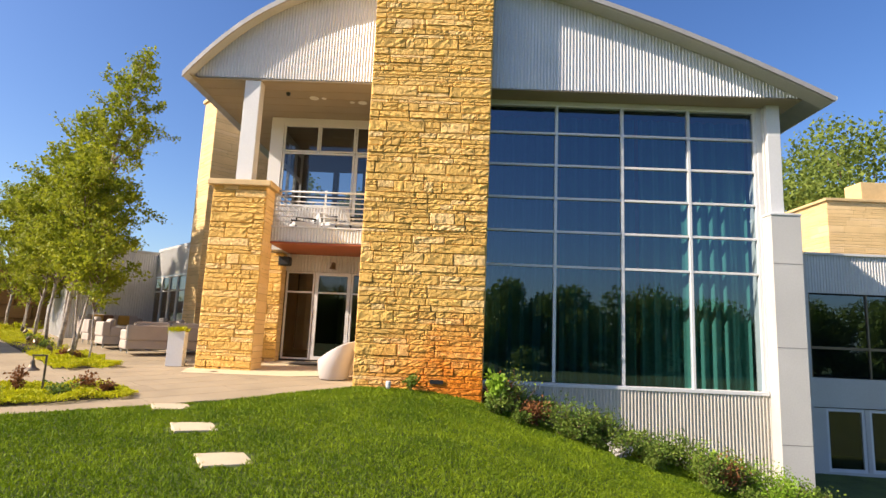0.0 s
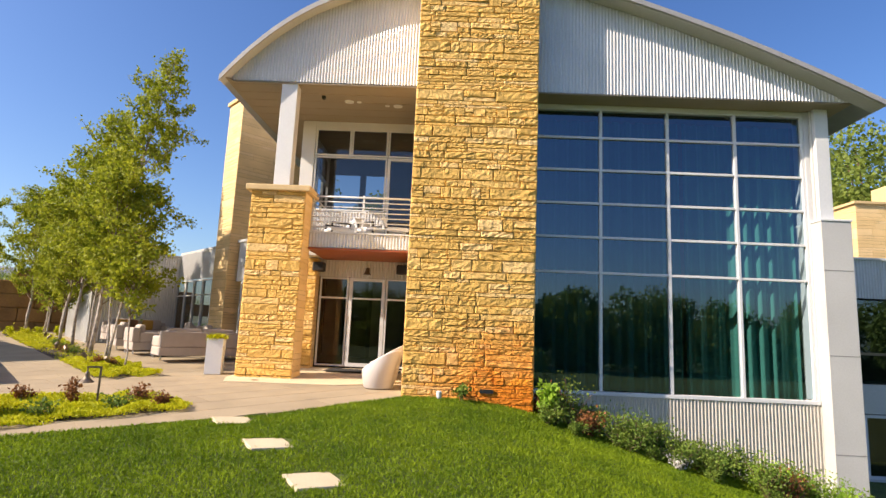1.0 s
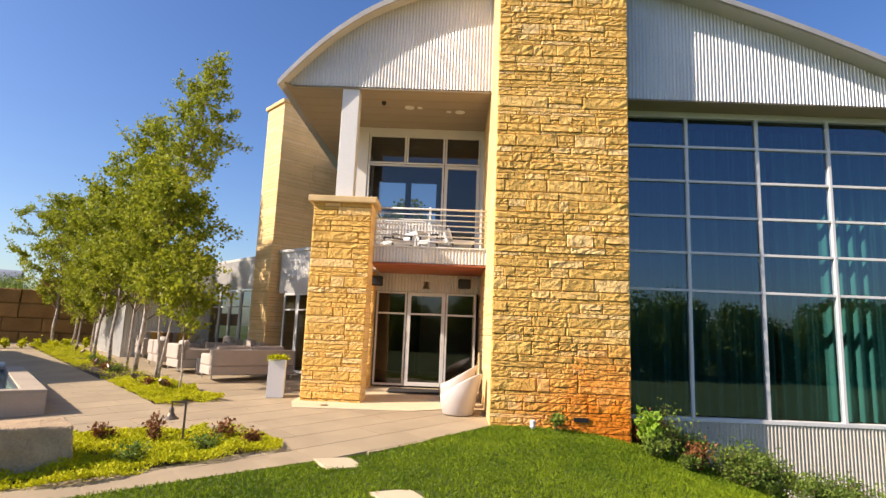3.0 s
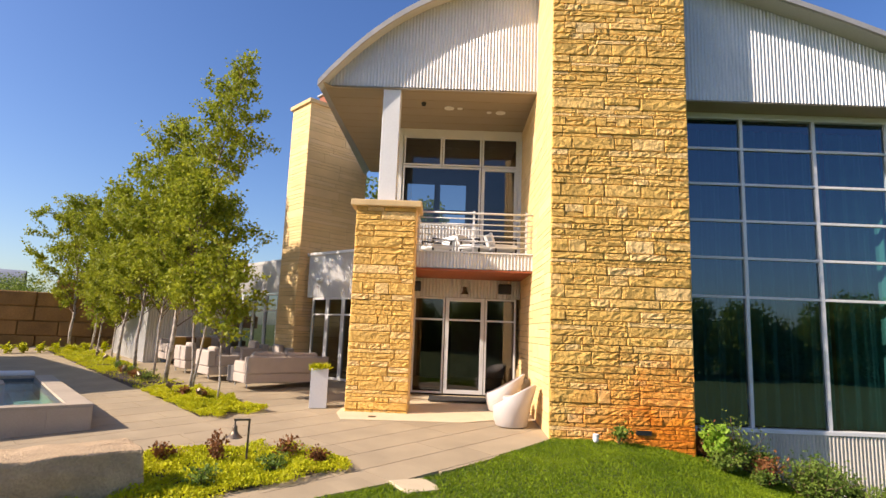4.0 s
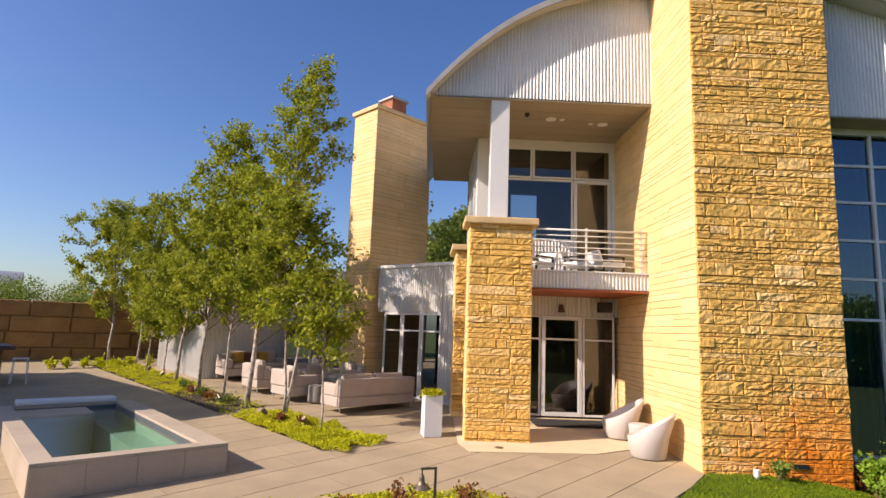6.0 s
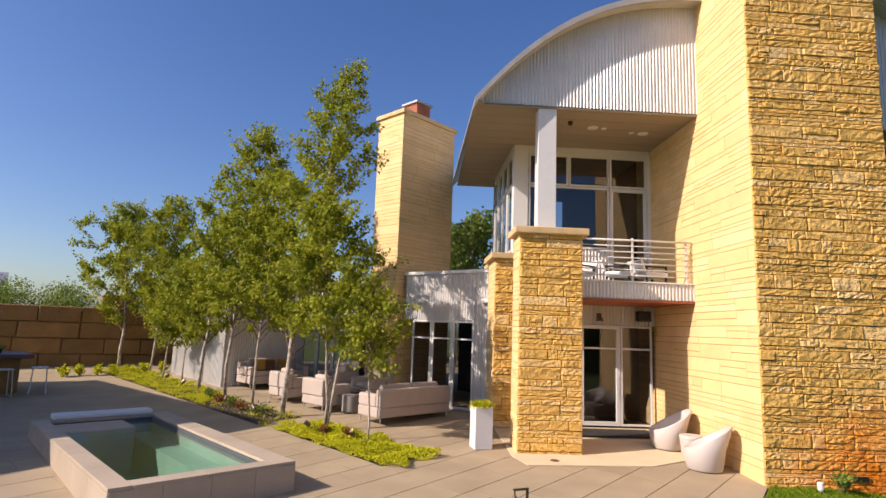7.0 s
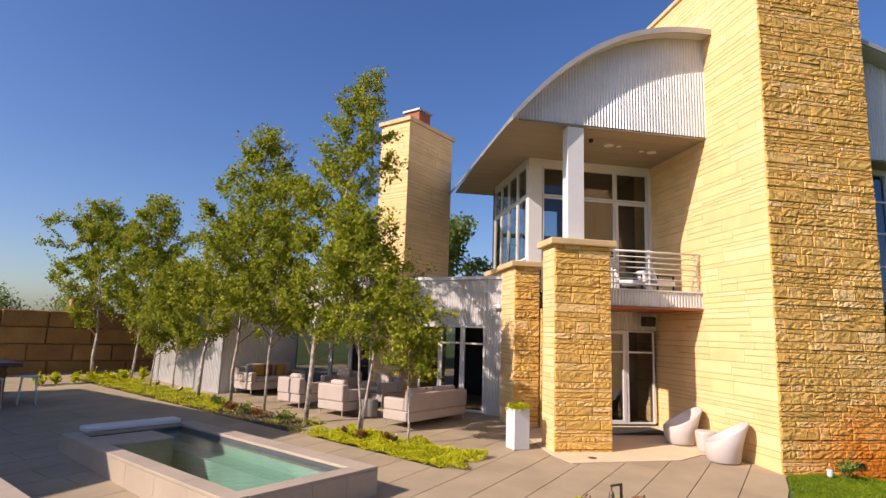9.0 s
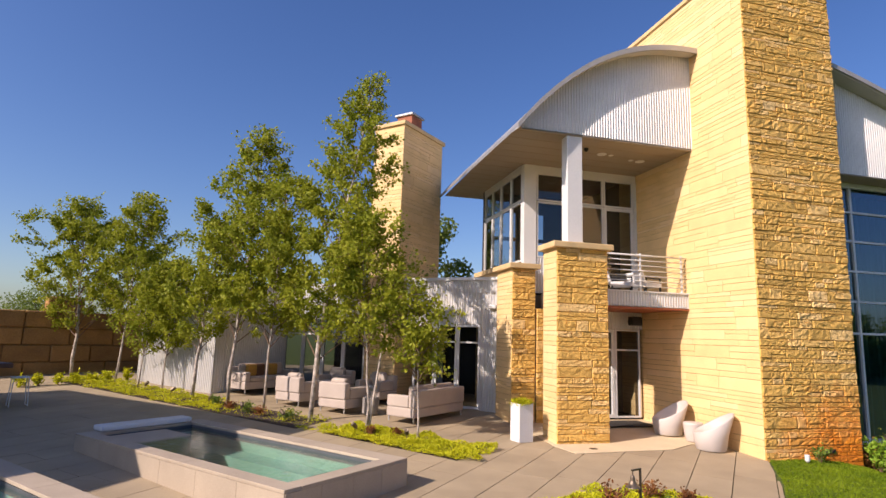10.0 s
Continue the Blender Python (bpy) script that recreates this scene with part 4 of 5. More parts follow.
for x, y, r, h, m, w in ((-7.25, 9.5, 0.26, 0.5, REDLEAF, "russet upright perennial in the bed"), (-6.35, 9.85, 0.26, 0.36, REDLEAF, "dark red low perennial in the bed"), (-5.75, 9.65, 0.2, 0.28, REDLEAF, "dark red low perennial in the bed"),
                         (-7.9, 9.3, 0.25, 0.3, REDLEAF, "dark red low perennial in the bed"), (-6.25, 9.3, 0.3, 0.26, SHRUB, "small green tufted plant in the bed"), (-6.9, 8.4, 0.3, 0.3, SHRUB, "small green tufted plant in the bed"),
                         (-9.7, 14.5, 0.22, 0.2, REDLEAF, "dark red low perennial in the bed"), (-10.2, 14.9, 0.2, 0.2, REDLEAF, "dark red low perennial in the bed"),
                         (-12.1, 16.7, 0.3, 0.28, SHRUB, "small green tufted plant in the bed"), (-13.2, 17.8, 0.3, 0.28, SHRUB, "small green tufted plant in the bed"), (-12.8, 17.4, 0.22, 0.2, REDLEAF, "dark red low perennial in the bed"),
                         (-14.1, 18.8, 0.3, 0.3, SHRUB, "small green tufted plant in the bed"), (-13.7, 18.3, 0.25, 0.2, REDLEAF, "dark red low perennial in the bed")):
    clump("perennial", x, y, r, h, 260, m, rnd.randint(0, 999), w, 0.06, category="plant")
for i in range(7):
    clump("ground_shrub", -20.3 + i * 0.42, 22.1 + i * 0.30, 0.27, 0.36, 260, SEDUM, 60 + i, "small yellow-green shrub before the block wall", 0.09)


# ---- birch trees ----
def birch(x, y, height, seed, crown=0.3, spread=1.3, lean=(0.0, 0.0), leaves=3200, trunk=0.07, words="slim birch with pale trunk and small green leaves", fork=0):
    rnd = random.Random(seed)
    t = thing("birch_tree", words, "tree", pose(x, y, paving_z(x, y) - 0.02), "birches in the bed")
    bend = [Vector((0, 0, 0))]
    n = 9
    for i in range(1, n + 1):
        k = i / n
        bend.append(Vector((lean[0] * k ** 1.5 + rnd.gauss(0, 0.035) * height * 0.12, lean[1] * k ** 1.5 + rnd.gauss(0, 0.035) * height * 0.12, height * k)))
    bm = tube(bend, [trunk * 0.55 * (1 - 0.9 * i / n) + 0.006 for i in range(n + 1)], 9)
    part("trunk", bm, BARK, t, smooth=True)
    if fork:
        f = [Vector((0.05, 0.02, 0))] + [Vector((0.05 + fork * i / 5, 0.05 * i / 5, height * 0.5 * i / 5)) for i in range(1, 6)]
        part("second_trunk", tube(f, [trunk * 0.7 * (1 - 0.8 * i / 5) + 0.005 for i in range(6)], 8), BARK, t, smooth=True)

    def at(k):
        i = min(n - 1, int(k * n))
        return bend[i].lerp(bend[i + 1], k * n - i)

    limbs, pts = bmesh.new(), []
    count = int(24 + height * 5.5)
    per = leaves // count
    for i in range(count):
        k = crown + (0.985 - crown) * (i + rnd.random()) / count
        rel = (k - crown) / (1 - crown)
        reach = 1.25 * spread * (0.42 + 0.75 * math.sin(math.pi * min(1, rel * 0.9 + 0.12)) ** 0.9) * (1 - 0.68 * rel) * rnd.uniform(0.5, 1.2)
        a = i * 2.4 + rnd.uniform(-0.5, 0.5)
        start = at(k)
        rise = reach * rnd.uniform(0.55, 1.35)
        end = start + Vector((math.cos(a) * reach, math.sin(a) * reach, rise))
        mid = start.lerp(end, 0.5) + Vector((0, 0, reach * 0.10))
        tube([start, mid, end], [0.016 * (1 - k) + 0.008, 0.008, 0.003], 4, limbs, caps=False)
        twigs = [(mid, end)]
        for j in range(4):
            u = rnd.uniform(0.3, 0.95)
            p = start.lerp(mid, u * 2) if u < 0.5 else mid.lerp(end, u * 2 - 1)
            q = p + Vector((rnd.gauss(0, 0.24), rnd.gauss(0, 0.24), rnd.uniform(-0.18, 0.30))) * (0.6 + 0.5 * reach)
            tube([p, q], [0.005, 0.002], 3, limbs, caps=False)
            twigs.append((p, q))
        for j in range(int(per * 2.6 * rnd.uniform(0.5, 1.5) * min(1.4, reach / (spread * 0.85)))):
            p, q = rnd.choice(twigs)
            c = p.lerp(q, rnd.uniform(0.1, 1.08))
            pts.append((c.x + rnd.gauss(0, 0.065), c.y + rnd.gauss(0, 0.065), c.z + rnd.gauss(0, 0.07)))
    part("branchwork", limbs, TWIG, t)
    ob = new("crown", leaf_mesh("crown", pts, 0.094, BIRCHLEAF, seed, slim=0.75))
    ob.parent = t
    return t


birch(-9.21, 14.39, 3.5, 1, 0.34, 0.75, (-0.1, 0.1), 2000, 0.035, "young thin birch sapling in the sedum bed")
birch(-10.28, 15.27, 5.6, 2, 0.30, 1.1, (-0.4, 0.2), 4200, 0.05, "slim birch with forked trunk in the sedum bed", 0.35)
birch(-11.55, 16.58, 9.7, 3, 0.15, 1.55, (1.3, 0.5), 9500, 0.11, "tall birch with white trunk, its top blown aside")
birch(-12.78, 18.35, 6.7, 4, 0.24, 1.4, (0.2, 0.0), 6000, 0.06)
birch(-13.82, 19.15, 8.5, 5, 0.20, 1.45, (0.5, 0.3), 8500, 0.085, "tall birch, its top blown aside")
birch(-14.95, 20.10, 5.6, 6, 0.24, 1.15, (0.5, 0.2), 4800, 0.09)
birch(-16.12, 21.75, 4.3, 10, 0.24, 1.0, (0.1, 0.1), 3200, 0.05)
birch(-16.93, 22.12, 3.8, 7, 0.26, 0.85, (0.4, 0.1), 2600, 0.045, "thin leaning young birch in the sedum bed")
birch(-17.95, 23.35, 6.7, 8, 0.22, 1.35, (0.5, 0.0), 6500, 0.06, "young birch with brown trunk in the sedum bed")
birch(-19.79, 24.79, 6.5, 9, 0.20, 1.8, (-0.3, 0.2), 9500, 0.10, "broad birch with pale trunk at the bed's far end")

# ---- block retaining wall ----
retain = thing("wall_retaining", "high retaining wall of large rough golden limestone blocks", "wall", pose(-28.4, 20.9, 0.35, 0, 0, 31), kind="structure")
rnd = random.Random(21)
part("core", box(0, 16, 0.1, 0.9, -0.4, 2.3), BLOCK, retain)
z = 0.0
for row in range(4):
    h = 0.62
    x = -rnd.uniform(0, 0.8)
    while x < 16:
        w = rnd.uniform(1.1, 2.1)
        b = box(x + 0.01, x + w - 0.01, rnd.uniform(-0.10, 0.0), 0.6, z + 0.008, z + h - 0.008, 0.045)
        part("stone_block", b, BLOCK, retain)
        x += w
    z += h
for x, w in ((3.2, 0.9), (8.6, 1.2)):
    part("stone_block", box(x, x + w, 0.0, 0.6, z + 0.012, z + 0.55, 0.06), BLOCK, retain)

# ---- loose furniture ----
def cushion(x0, x1, y0, y1, z0, z1, r=0.05):
    return box(x0, x1, y0, y1, z0, z1, r)


def sofa(name, x, y, deg, width, words, seats, group):
    """An upholstered seat: it faces -y before it is turned."""
    s = thing(name, words, "sofa" if seats > 1 else "armchair", pose(x, y, paving_z(x, y) + 0.03, 0, 0, deg), group)
    w = width / 2
    part("base", box(-w, w, -0.45, 0.45, 0.12, 0.36, 0.03), FABRIC, s)
    part("back", box(-w, w, 0.26, 0.48, 0.36, 0.80, 0.04), FABRIC, s)
    for a in (-1, 1):
        part("arm", box(a * w - (0.2 if a > 0 else 0), a * w + (0 if a > 0 else 0.2), -0.45, 0.26, 0.36, 0.66, 0.04), FABRIC, s)
    n = seats
    for i in range(n):
        a, b = -w + 0.21 + (width - 0.42) * i / n, -w + 0.21 + (width - 0.42) * (i + 1) / n
        part("seat_cushion", cushion(a + 0.005, b - 0.005, -0.46, 0.24, 0.365, 0.50), FABRIC, s)
        c = cushion(a + 0.01, b - 0.01, 0.06, 0.25, 0.50, 0.90, 0.07)
        part("back_cushion", c, FABRIC, s)
    for a in (-w + 0.06, w - 0.06):
        for b in (-0.4, 0.4):
            part("leg", tube([(a, b, 0), (a, b, 0.13)], 0.02, 8), STEEL, s)
    return s


sofa("garden_sofa", -8.45, 16.78, 180 + 41, 2.35, "beige upholstered outdoor sofa seen from behind on the terrace", 2, "terrace seats")
sofa("garden_sofa", -13.0, 21.5, 44, 2.2, "beige upholstered outdoor sofa with mustard cushions against the ribbed wall", 2, "terrace seats")
for x, y, d in ((-11.85, 18.95, 134), (-10.65, 17.8, 134), (-9.5, 19.3, 314), (-10.7, 20.5, 314)):
    sofa("garden_armchair", x, y, d, 0.98, "beige upholstered outdoor armchair on the terrace", 1, "terrace seats")
for a, b, m in ((-0.75, 0.0, MUSTARD), (-0.4, 0.02, BROWNFAB), (0.15, 0.02, MUSTARD)):
    c = thing("throw_pillow", "square %s cushion leaning on the sofa" % ("mustard yellow" if m is MUSTARD else "brown"), "cushion", pose(-13.0, 21.5, paving_z(0, 21.5) + 0.53, 0, 0, 44))
    part("cover", cushion(a, a + 0.4, -0.1 + b, 0.04 + b, 0.0, 0.38, 0.06), m, c)
t = thing("side_table", "round grey concrete side table beside the sofa", "table", pose(-9.92, 17.35, paving_z(0, 17.35) + 0.02))
part("drum", lathe([(0.2, 0), (0.23, 0.03), (0.23, 0.42), (0.22, 0.45), (0.0001, 0.45)]), GREYTABLE, t, smooth=False)
t = thing("coffee_table", "low grey concrete table between the terrace seats", "table", pose(-10.4, 18.9, paving_z(0, 18.9) + 0.02, 0, 0, 44))
part("top", box(-0.5, 0.5, -0.35, 0.35, 0.28, 0.36, 0.02), GREYTABLE, t)
part("base", box(-0.35, 0.35, -0.22, 0.22, 0.0, 0.28, 0.02), GREYTABLE, t)


def tub_chair(x, y, deg):
    """A moulded tub: round foot, low front, high wrapped back."""
    c = thing("tub_chair", "white moulded plastic tub chair with high curved back", "chair", pose(x, y, paving_z(x, y) + (0.03 if y > 13.3 else 0.005), 0, 0, deg), "tub chairs by the door")
    bm = bmesh.new()
    n, rows = 36, []
    for k in range(n):
        a = 2 * math.pi * k / n
        front = 0.5 - 0.5 * math.sin(a)
        lip = 0.42 + 0.50 * (1 - front) ** 1.3
        r0, r1 = 0.34, 0.41 + 0.03 * (1 - front)
        lean = 0.10 * (1 - front)
        ring = []
        for r, z, o in ((r0 - 0.02, 0.0, 0), (r0, 0.02, 0), (r0 + 0.045, lip * 0.45, lean * 0.2), (r1, lip - 0.03, lean), (r1 - 0.02, lip, lean), (r1 - 0.055, lip - 0.015, lean), (r1 - 0.08, min(lip - 0.05, 0.55), lean * 0.6), (r1 - 0.12, 0.42, lean * 0.3), (0.12, 0.37, 0)):
            ring.append(bm.verts.new((math.cos(a) * r, math.sin(a) * r + o, z)))
        rows.append(ring)
    for k in range(n):
        p, q = rows[k], rows[(k + 1) % n]
        for i in range(len(p) - 1):
            bm.faces.new((p[i], q[i], q[i + 1], p[i + 1]))
    bm.faces.new([r[0] for r in rows][::-1]), bm.faces.new([r[-1] for r in rows])
    bmesh.ops.scale(bm, vec=(0.95, 0.95, 0.93), verts=bm.verts[:])
    part("shell", bm, SHELL, c, smooth=True)
    return c


tub_chair(-2.58, 12.86, -118)
tub_chair(-2.62, 14.35, -100)
t = thing("side_table", "small white round drum table between the tub chairs", "table", pose(-2.45, 13.62, paving_z(0, 13.62) + 0.03))
part("drum", lathe([(0.17, 0), (0.2, 0.1), (0.235, 0.40), (0.22, 0.44), (0.0001, 0.44)]), SHELL, t, smooth=False)

planter = thing("planter_box", "tall square white planter with grassy top", "planter", pose(-6.80, 14.05, 0.02, 0, 0, 12))
for a, b, c, d in ((-0.19, 0.19, -0.19, -0.165), (-0.19, 0.19, 0.165, 0.19), (-0.19, -0.165, -0.165, 0.165), (0.165, 0.19, -0.165, 0.165)):
    part("side_panel", box(a, b, c, d, 0, 0.86, 0.004), PAINT, planter)
part("soil", box(-0.165, 0.165, -0.165, 0.165, 0.66, 0.80), SOIL, planter)
rnd = random.Random(5)
ob = new("grass_top", leaf_mesh("grass_top", [(rnd.uniform(-0.16, 0.16), rnd.uniform(-0.16, 0.16), 0.79 + rnd.uniform(0, 0.05)) for i in range(700)], 0.15, SEDUM, 6, up=0.6, slim=0.12))
ob.parent = planter

mat_thing = thing("door_mat", "black rubber door mat on the landing", "mat", pose(-3.35, 15.65, paving_z(0, 15.65) + 0.032))
part("mat", box(-1.0, 1.0, -0.5, 0.5, 0.0, 0.015, 0.004), RUBBER, mat_thing)

boulder = thing("stone_bench", "long rough limestone block bench at the edge of the bed", "bench", pose(-8.62, 7.55, -0.24, 0, 0, 44))
bm = box(-1.15, 1.15, -0.42, 0.42, -0.05, 0.545, 0.03)
bmesh.ops.subdivide_edges(bm, edges=bm.edges[:], cuts=7, use_grid_fill=True)
for v in bm.verts:
    d = noise.noise_vector(v.co * 2.6) * 0.05 + noise.noise_vector(v.co * 9) * 0.022
    lean = 0.10 * max(0.0, v.co.z - 0.2) * (1.0 if v.co.y < 0 else -1.0)
    v.co += Vector((d.x, d.y + lean, d.z * 0.6))
part("block", bm, BOULDER, boulder)


def path_lamp(x, y, deg, base=None):
    l = thing("path_lamp", "bronze hooked path lamp with bell shade in the bed", "lamp", pose(x, y, paving_z(x, y) if base is None else base, 0, 0, deg), "path lamps")
    part("stake", box(-0.015, 0.015, -0.015, 0.015, -0.1, 0.62, 0.003), BRONZE, l)
    part("arm", box(-0.21, 0.0145, -0.0145, 0.0145, 0.62, 0.648, 0.003), BRONZE, l)
    part("drop", tube([(-0.19, 0, 0.62), (-0.19, 0, 0.55)], 0.012, 8), BRONZE, l)
    s = lathe([(0.025, 0.0), (0.035, -0.03), (0.04, -0.08), (0.06, -0.12), (0.11, -0.16), (0.115, -0.175), (0.10, -0.17), (0.03, -0.11)], 18)
    ob = part("shade", s, BRONZE, l, "bell-shaped bronze shade")
    ob.location = (-0.19, 0, 0.56)
    return l


path_lamp(-6.76, 9.45, 20)


def spot(x, y, deg):
    s = thing("spot_light", "small steel spotlight on a stake in the bed", "lamp", pose(x, y, paving_z(x, y), 0, 0, deg), "bed spotlights")
    part("stake", tube([(0, 0, -0.05), (0, 0, 0.16)], 0.012, 6), BRONZE, s)
    ob = part("head", lathe([(0.03, 0), (0.05, 0.02), (0.05, 0.14), (0.045, 0.15), (0.03, 0.145)], 14), BRONZE, s)
    ob.matrix_basis = pose(0, 0, 0.17, 50, 0, 0)


for x, y in ((-10.55, 14.91), (-9.5, 14.18), (-12.2, 16.5), (-13.3, 17.6), (-14.3, 18.9), (-15.6, 20.4), (-16.6, 21.6)):
    spot(x, y, 40 * x)
clump("leafy_plant", 0.98, 11.72, 0.34, 0.72, 420, FRESH, 72, "tall bright green leafy plant beside the tower", 0.13, -0.36, category="plant")
clump("weed", -0.75, 11.68, 0.26, 0.42, 130, SHRUB, 71, "weedy plant at the foot of the tower", 0.09, -0.1)
s = thing("wall_spot", "white spotlight at the foot of the tower", "lamp", pose(-1.2, 11.6, -0.06))
part("head", lathe([(0.03, 0), (0.05, 0.03), (0.055, 0.14), (0.04, 0.15)], 14), PAINT, s)

# bar with granite top, and its wire stool
bar = thing("outdoor_bar", "stone outdoor bar with dark red granite top", "bar", pose(-20.6, 18.6, paving_z(0, 18.6), 0, 0, 44))
part("body", box(-0.9, 0.9, -0.6, 0.6, 0, 0.98, 0.02), BLOCK, bar)
part("worktop", box(-1.15, 1.15, -0.9, 0.9, 0.98, 1.1, 0.02), BARTOP, bar, "dark red granite top")
stool = thing("bar_stool", "white wire bar stool beside the bar", "stool", pose(-18.95, 18.75, paving_z(0, 18.75), 0, 0, 30))
for a in (-0.2, 0.2):
    for b in (-0.2, 0.2):
        part("leg", tube([(a, b, 0), (a * 0.8, b * 0.8, 0.72)], 0.012, 6), PAINT, stool)
    part("stretcher", tube([(a, -0.2, 0.02), (a, 0.2, 0.02)], 0.01, 6), PAINT, stool)
part("seat", box(-0.2, 0.2, -0.2, 0.2, 0.72, 0.75, 0.012), PAINT, stool)

pot = thing("flower_pot", "small dark pot with a succulent on the bar", "pot", pose(-20.2, 18.75, paving_z(0, 18.6) + 1.1))
part("pot", lathe([(0.09, 0), (0.13, 0.12), (0.12, 0.14), (0.1, 0.11)], 16), BLACK, pot)
rnd = random.Random(15)
ob = new("succulent", leaf_mesh("succulent", [(rnd.gauss(0, 0.05), rnd.gauss(0, 0.05), 0.1) for i in range(60)], 0.16, SHRUB, 16, up=0.5, slim=0.3))
ob.parent = pot
copy_thing(stool, pose(-19.5, 18.1, paving_z(0, 18.1), 0, 0, 50))
drain = thing("floor_drain", "small round metal drain cover in the landing", "drain", pose(-5.45, 13.15, paving_z(0, 13.15) + 0.019))
part("cover", lathe([(0.09, 0), (0.09, 0.006), (0.07, 0.008), (0.0001, 0.008)], 20), BRONZE, drain)

# fixtures under the roofs
for x, y in ((-4.1, 14.9), (-2.75, 15.1)):
    for dx, r in ((0, 0.13), (0.28 if x < -3 else -0.3, 0.07)):
        d = thing("downlight", "round white recessed ceiling light", "lamp", pose(x + dx, y, 7.55), "ceiling lights")
        part("trim_ring", lathe([(r, 0.0), (r, -0.008), (r * 0.8, -0.012), (0.0001, -0.006)], 20), LAMPGLASS, d)
d = thing("dome_camera", "small dark dome camera under the soffit", "camera dome", pose(-4.75, 14.6, 7.55))
part("dome", lathe([(0.06, 0), (0.06, -0.03), (0.045, -0.08), (0.0001, -0.1)], 16), BLACK, d)
for x in (-4.85, -2.45):
    s = thing("wall_speaker", "black box loudspeaker under the balcony", "loudspeaker", pose(x, 15.95, 2.98))
    part("cabinet", box(-0.17, 0.17, -0.12, 0.12, -0.13, 0.13, 0.03), BLACK, s)
    part("bracket", box(-0.03, 0.03, 0.12, 0.34, -0.03, 0.03), BLACK, s)
s = thing("wall_lantern", "small bronze lantern above the entrance door", "lamp", pose(-3.5, 16.2, 2.95))
part("plate", box(-0.06, 0.06, 0.05, 0.09, -0.05, 0.08, 0.005), BRONZE, s)
part("shade", lathe([(0.11, -0.12), (0.05, -0.02), (0.03, 0.05), (0.01, 0.09)], 14), BRONZE, s)
for k in (0.55, 2.9):
    c, sn = math.cos(radians(140)), math.sin(radians(140))
    s = thing("wall_light", "small white wall light on the ribbed steel", "lamp", pose(-5.85 + c * k, 17.25 + sn * k, 3.3, 0, 0, 140), "terrace wall lights")
    part("lens", box(-0.13, 0.13, 0.016, 0.13, -0.06, 0.06, 0.03), PAINT, s)

# balcony seats
for x, y, d in ((-3.3, 15.3, 60), (-4.3, 15.5, -60), (-2.6, 15.2, 100)):
    c = thing("balcony_chair", "white outdoor lounge chair on the balcony", "chair", pose(x, y, 3.70, 0, 0, d), "balcony chairs")
    part("seat", box(-0.32, 0.32, -0.3, 0.3, 0.20, 0.32, 0.03), PAINT, c)
    ob = part("backrest", box(-0.32, 0.32, -0.04, 0.04, 0.0, 0.32, 0.03), PAINT, c)
    ob.matrix_basis = pose(0, 0.3, 0.30, -20, 0, 0)
    for a in (-0.29, 0.29):
        part("armrest", box(a - 0.03, a + 0.03, -0.28, 0.3, 0.42, 0.46, 0.01), BLACK, c)
        for b in (-0.26, 0.26):
            part("leg", box(a - 0.02, a + 0.02, b - 0.02, b + 0.02, 0, 0.42), BLACK, c)

# ---- shrubs along the glass wall ----
rnd = random.Random(44)
for i in range(38):
    x = 0.95 + i * 0.18 + rnd.uniform(-0.15, 0.15)
    y = 12.2 + rnd.uniform(-0.8, 0.6) - 0.03 * i
    kind = rnd.random()
    big = 0.38 + 0.26 * rnd.random() + (0.28 if i == 3 else 0)
    # sunlit stretch: most shrubs here carry the sunshine in a brighter leaf colour
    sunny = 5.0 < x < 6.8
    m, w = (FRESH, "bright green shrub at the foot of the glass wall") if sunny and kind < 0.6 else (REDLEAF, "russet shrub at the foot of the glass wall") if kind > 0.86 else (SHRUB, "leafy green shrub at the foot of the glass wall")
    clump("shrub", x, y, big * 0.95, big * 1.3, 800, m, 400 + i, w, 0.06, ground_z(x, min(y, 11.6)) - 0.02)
for i in range(10):
    x, y = 0.9 + i * 0.62 + rnd.uniform(-0.3, 0.3), 11.25 - 0.10 * i + rnd.uniform(-0.2, 0.2)
    pale = i == 4
    clump("shrub", x, y, 0.26, 0.32, 420, WHITEFLOWER if pale else SHRUB, 500 + i, "low pale flowering plant at the lawn's edge" if pale else "low green plant at the lawn's edge", 0.04 if pale else 0.055, ground_z(x, y) - 0.02)

# ---- far trees and barn ----
def far_tree(x, y, h, r, seed, base=-2.0, n=2600, size=0.4):
    rnd = random.Random(seed)
    t = thing("tree", "broad green leafy tree in the distance", "tree", pose(x, y, base), "far trees")
    part("trunk", tube([(0, 0, -0.5), (0.1, 0, h * 0.35), (0, 0.1, h * 0.7)], [0.3, 0.22, 0.08], 8), TWIG, t)
    pts = []
    lobes = [(Vector((rnd.gauss(0, r * 0.45), rnd.gauss(0, r * 0.45), h * rnd.uniform(0.35, 0.88))), r * rnd.uniform(0.3, 0.55)) for i in range(14)]
    limbs = bmesh.new()
    for c, s in lobes:
        tube([(0, 0, h * 0.3), c * 0.6 + Vector((0, 0, h * 0.12)), c], [0.12, 0.07, 0.02], 5, limbs, caps=False)
    part("branchwork", limbs, TWIG, t)
    for i in range(n):
        c, s = rnd.choice(lobes)
        v = Vector((rnd.gauss(0, 1), rnd.gauss(0, 1), rnd.gauss(0, 1))).normalized() * s * rnd.uniform(0.5, 1.08)
        pts.append((c.x + v.x, c.y + v.y, max(0.5, c.z + v.z * 0.85)))
    ob = new("crown", leaf_mesh("crown", pts, size, FARLEAF, seed, slim=0.8))
    ob.parent = t


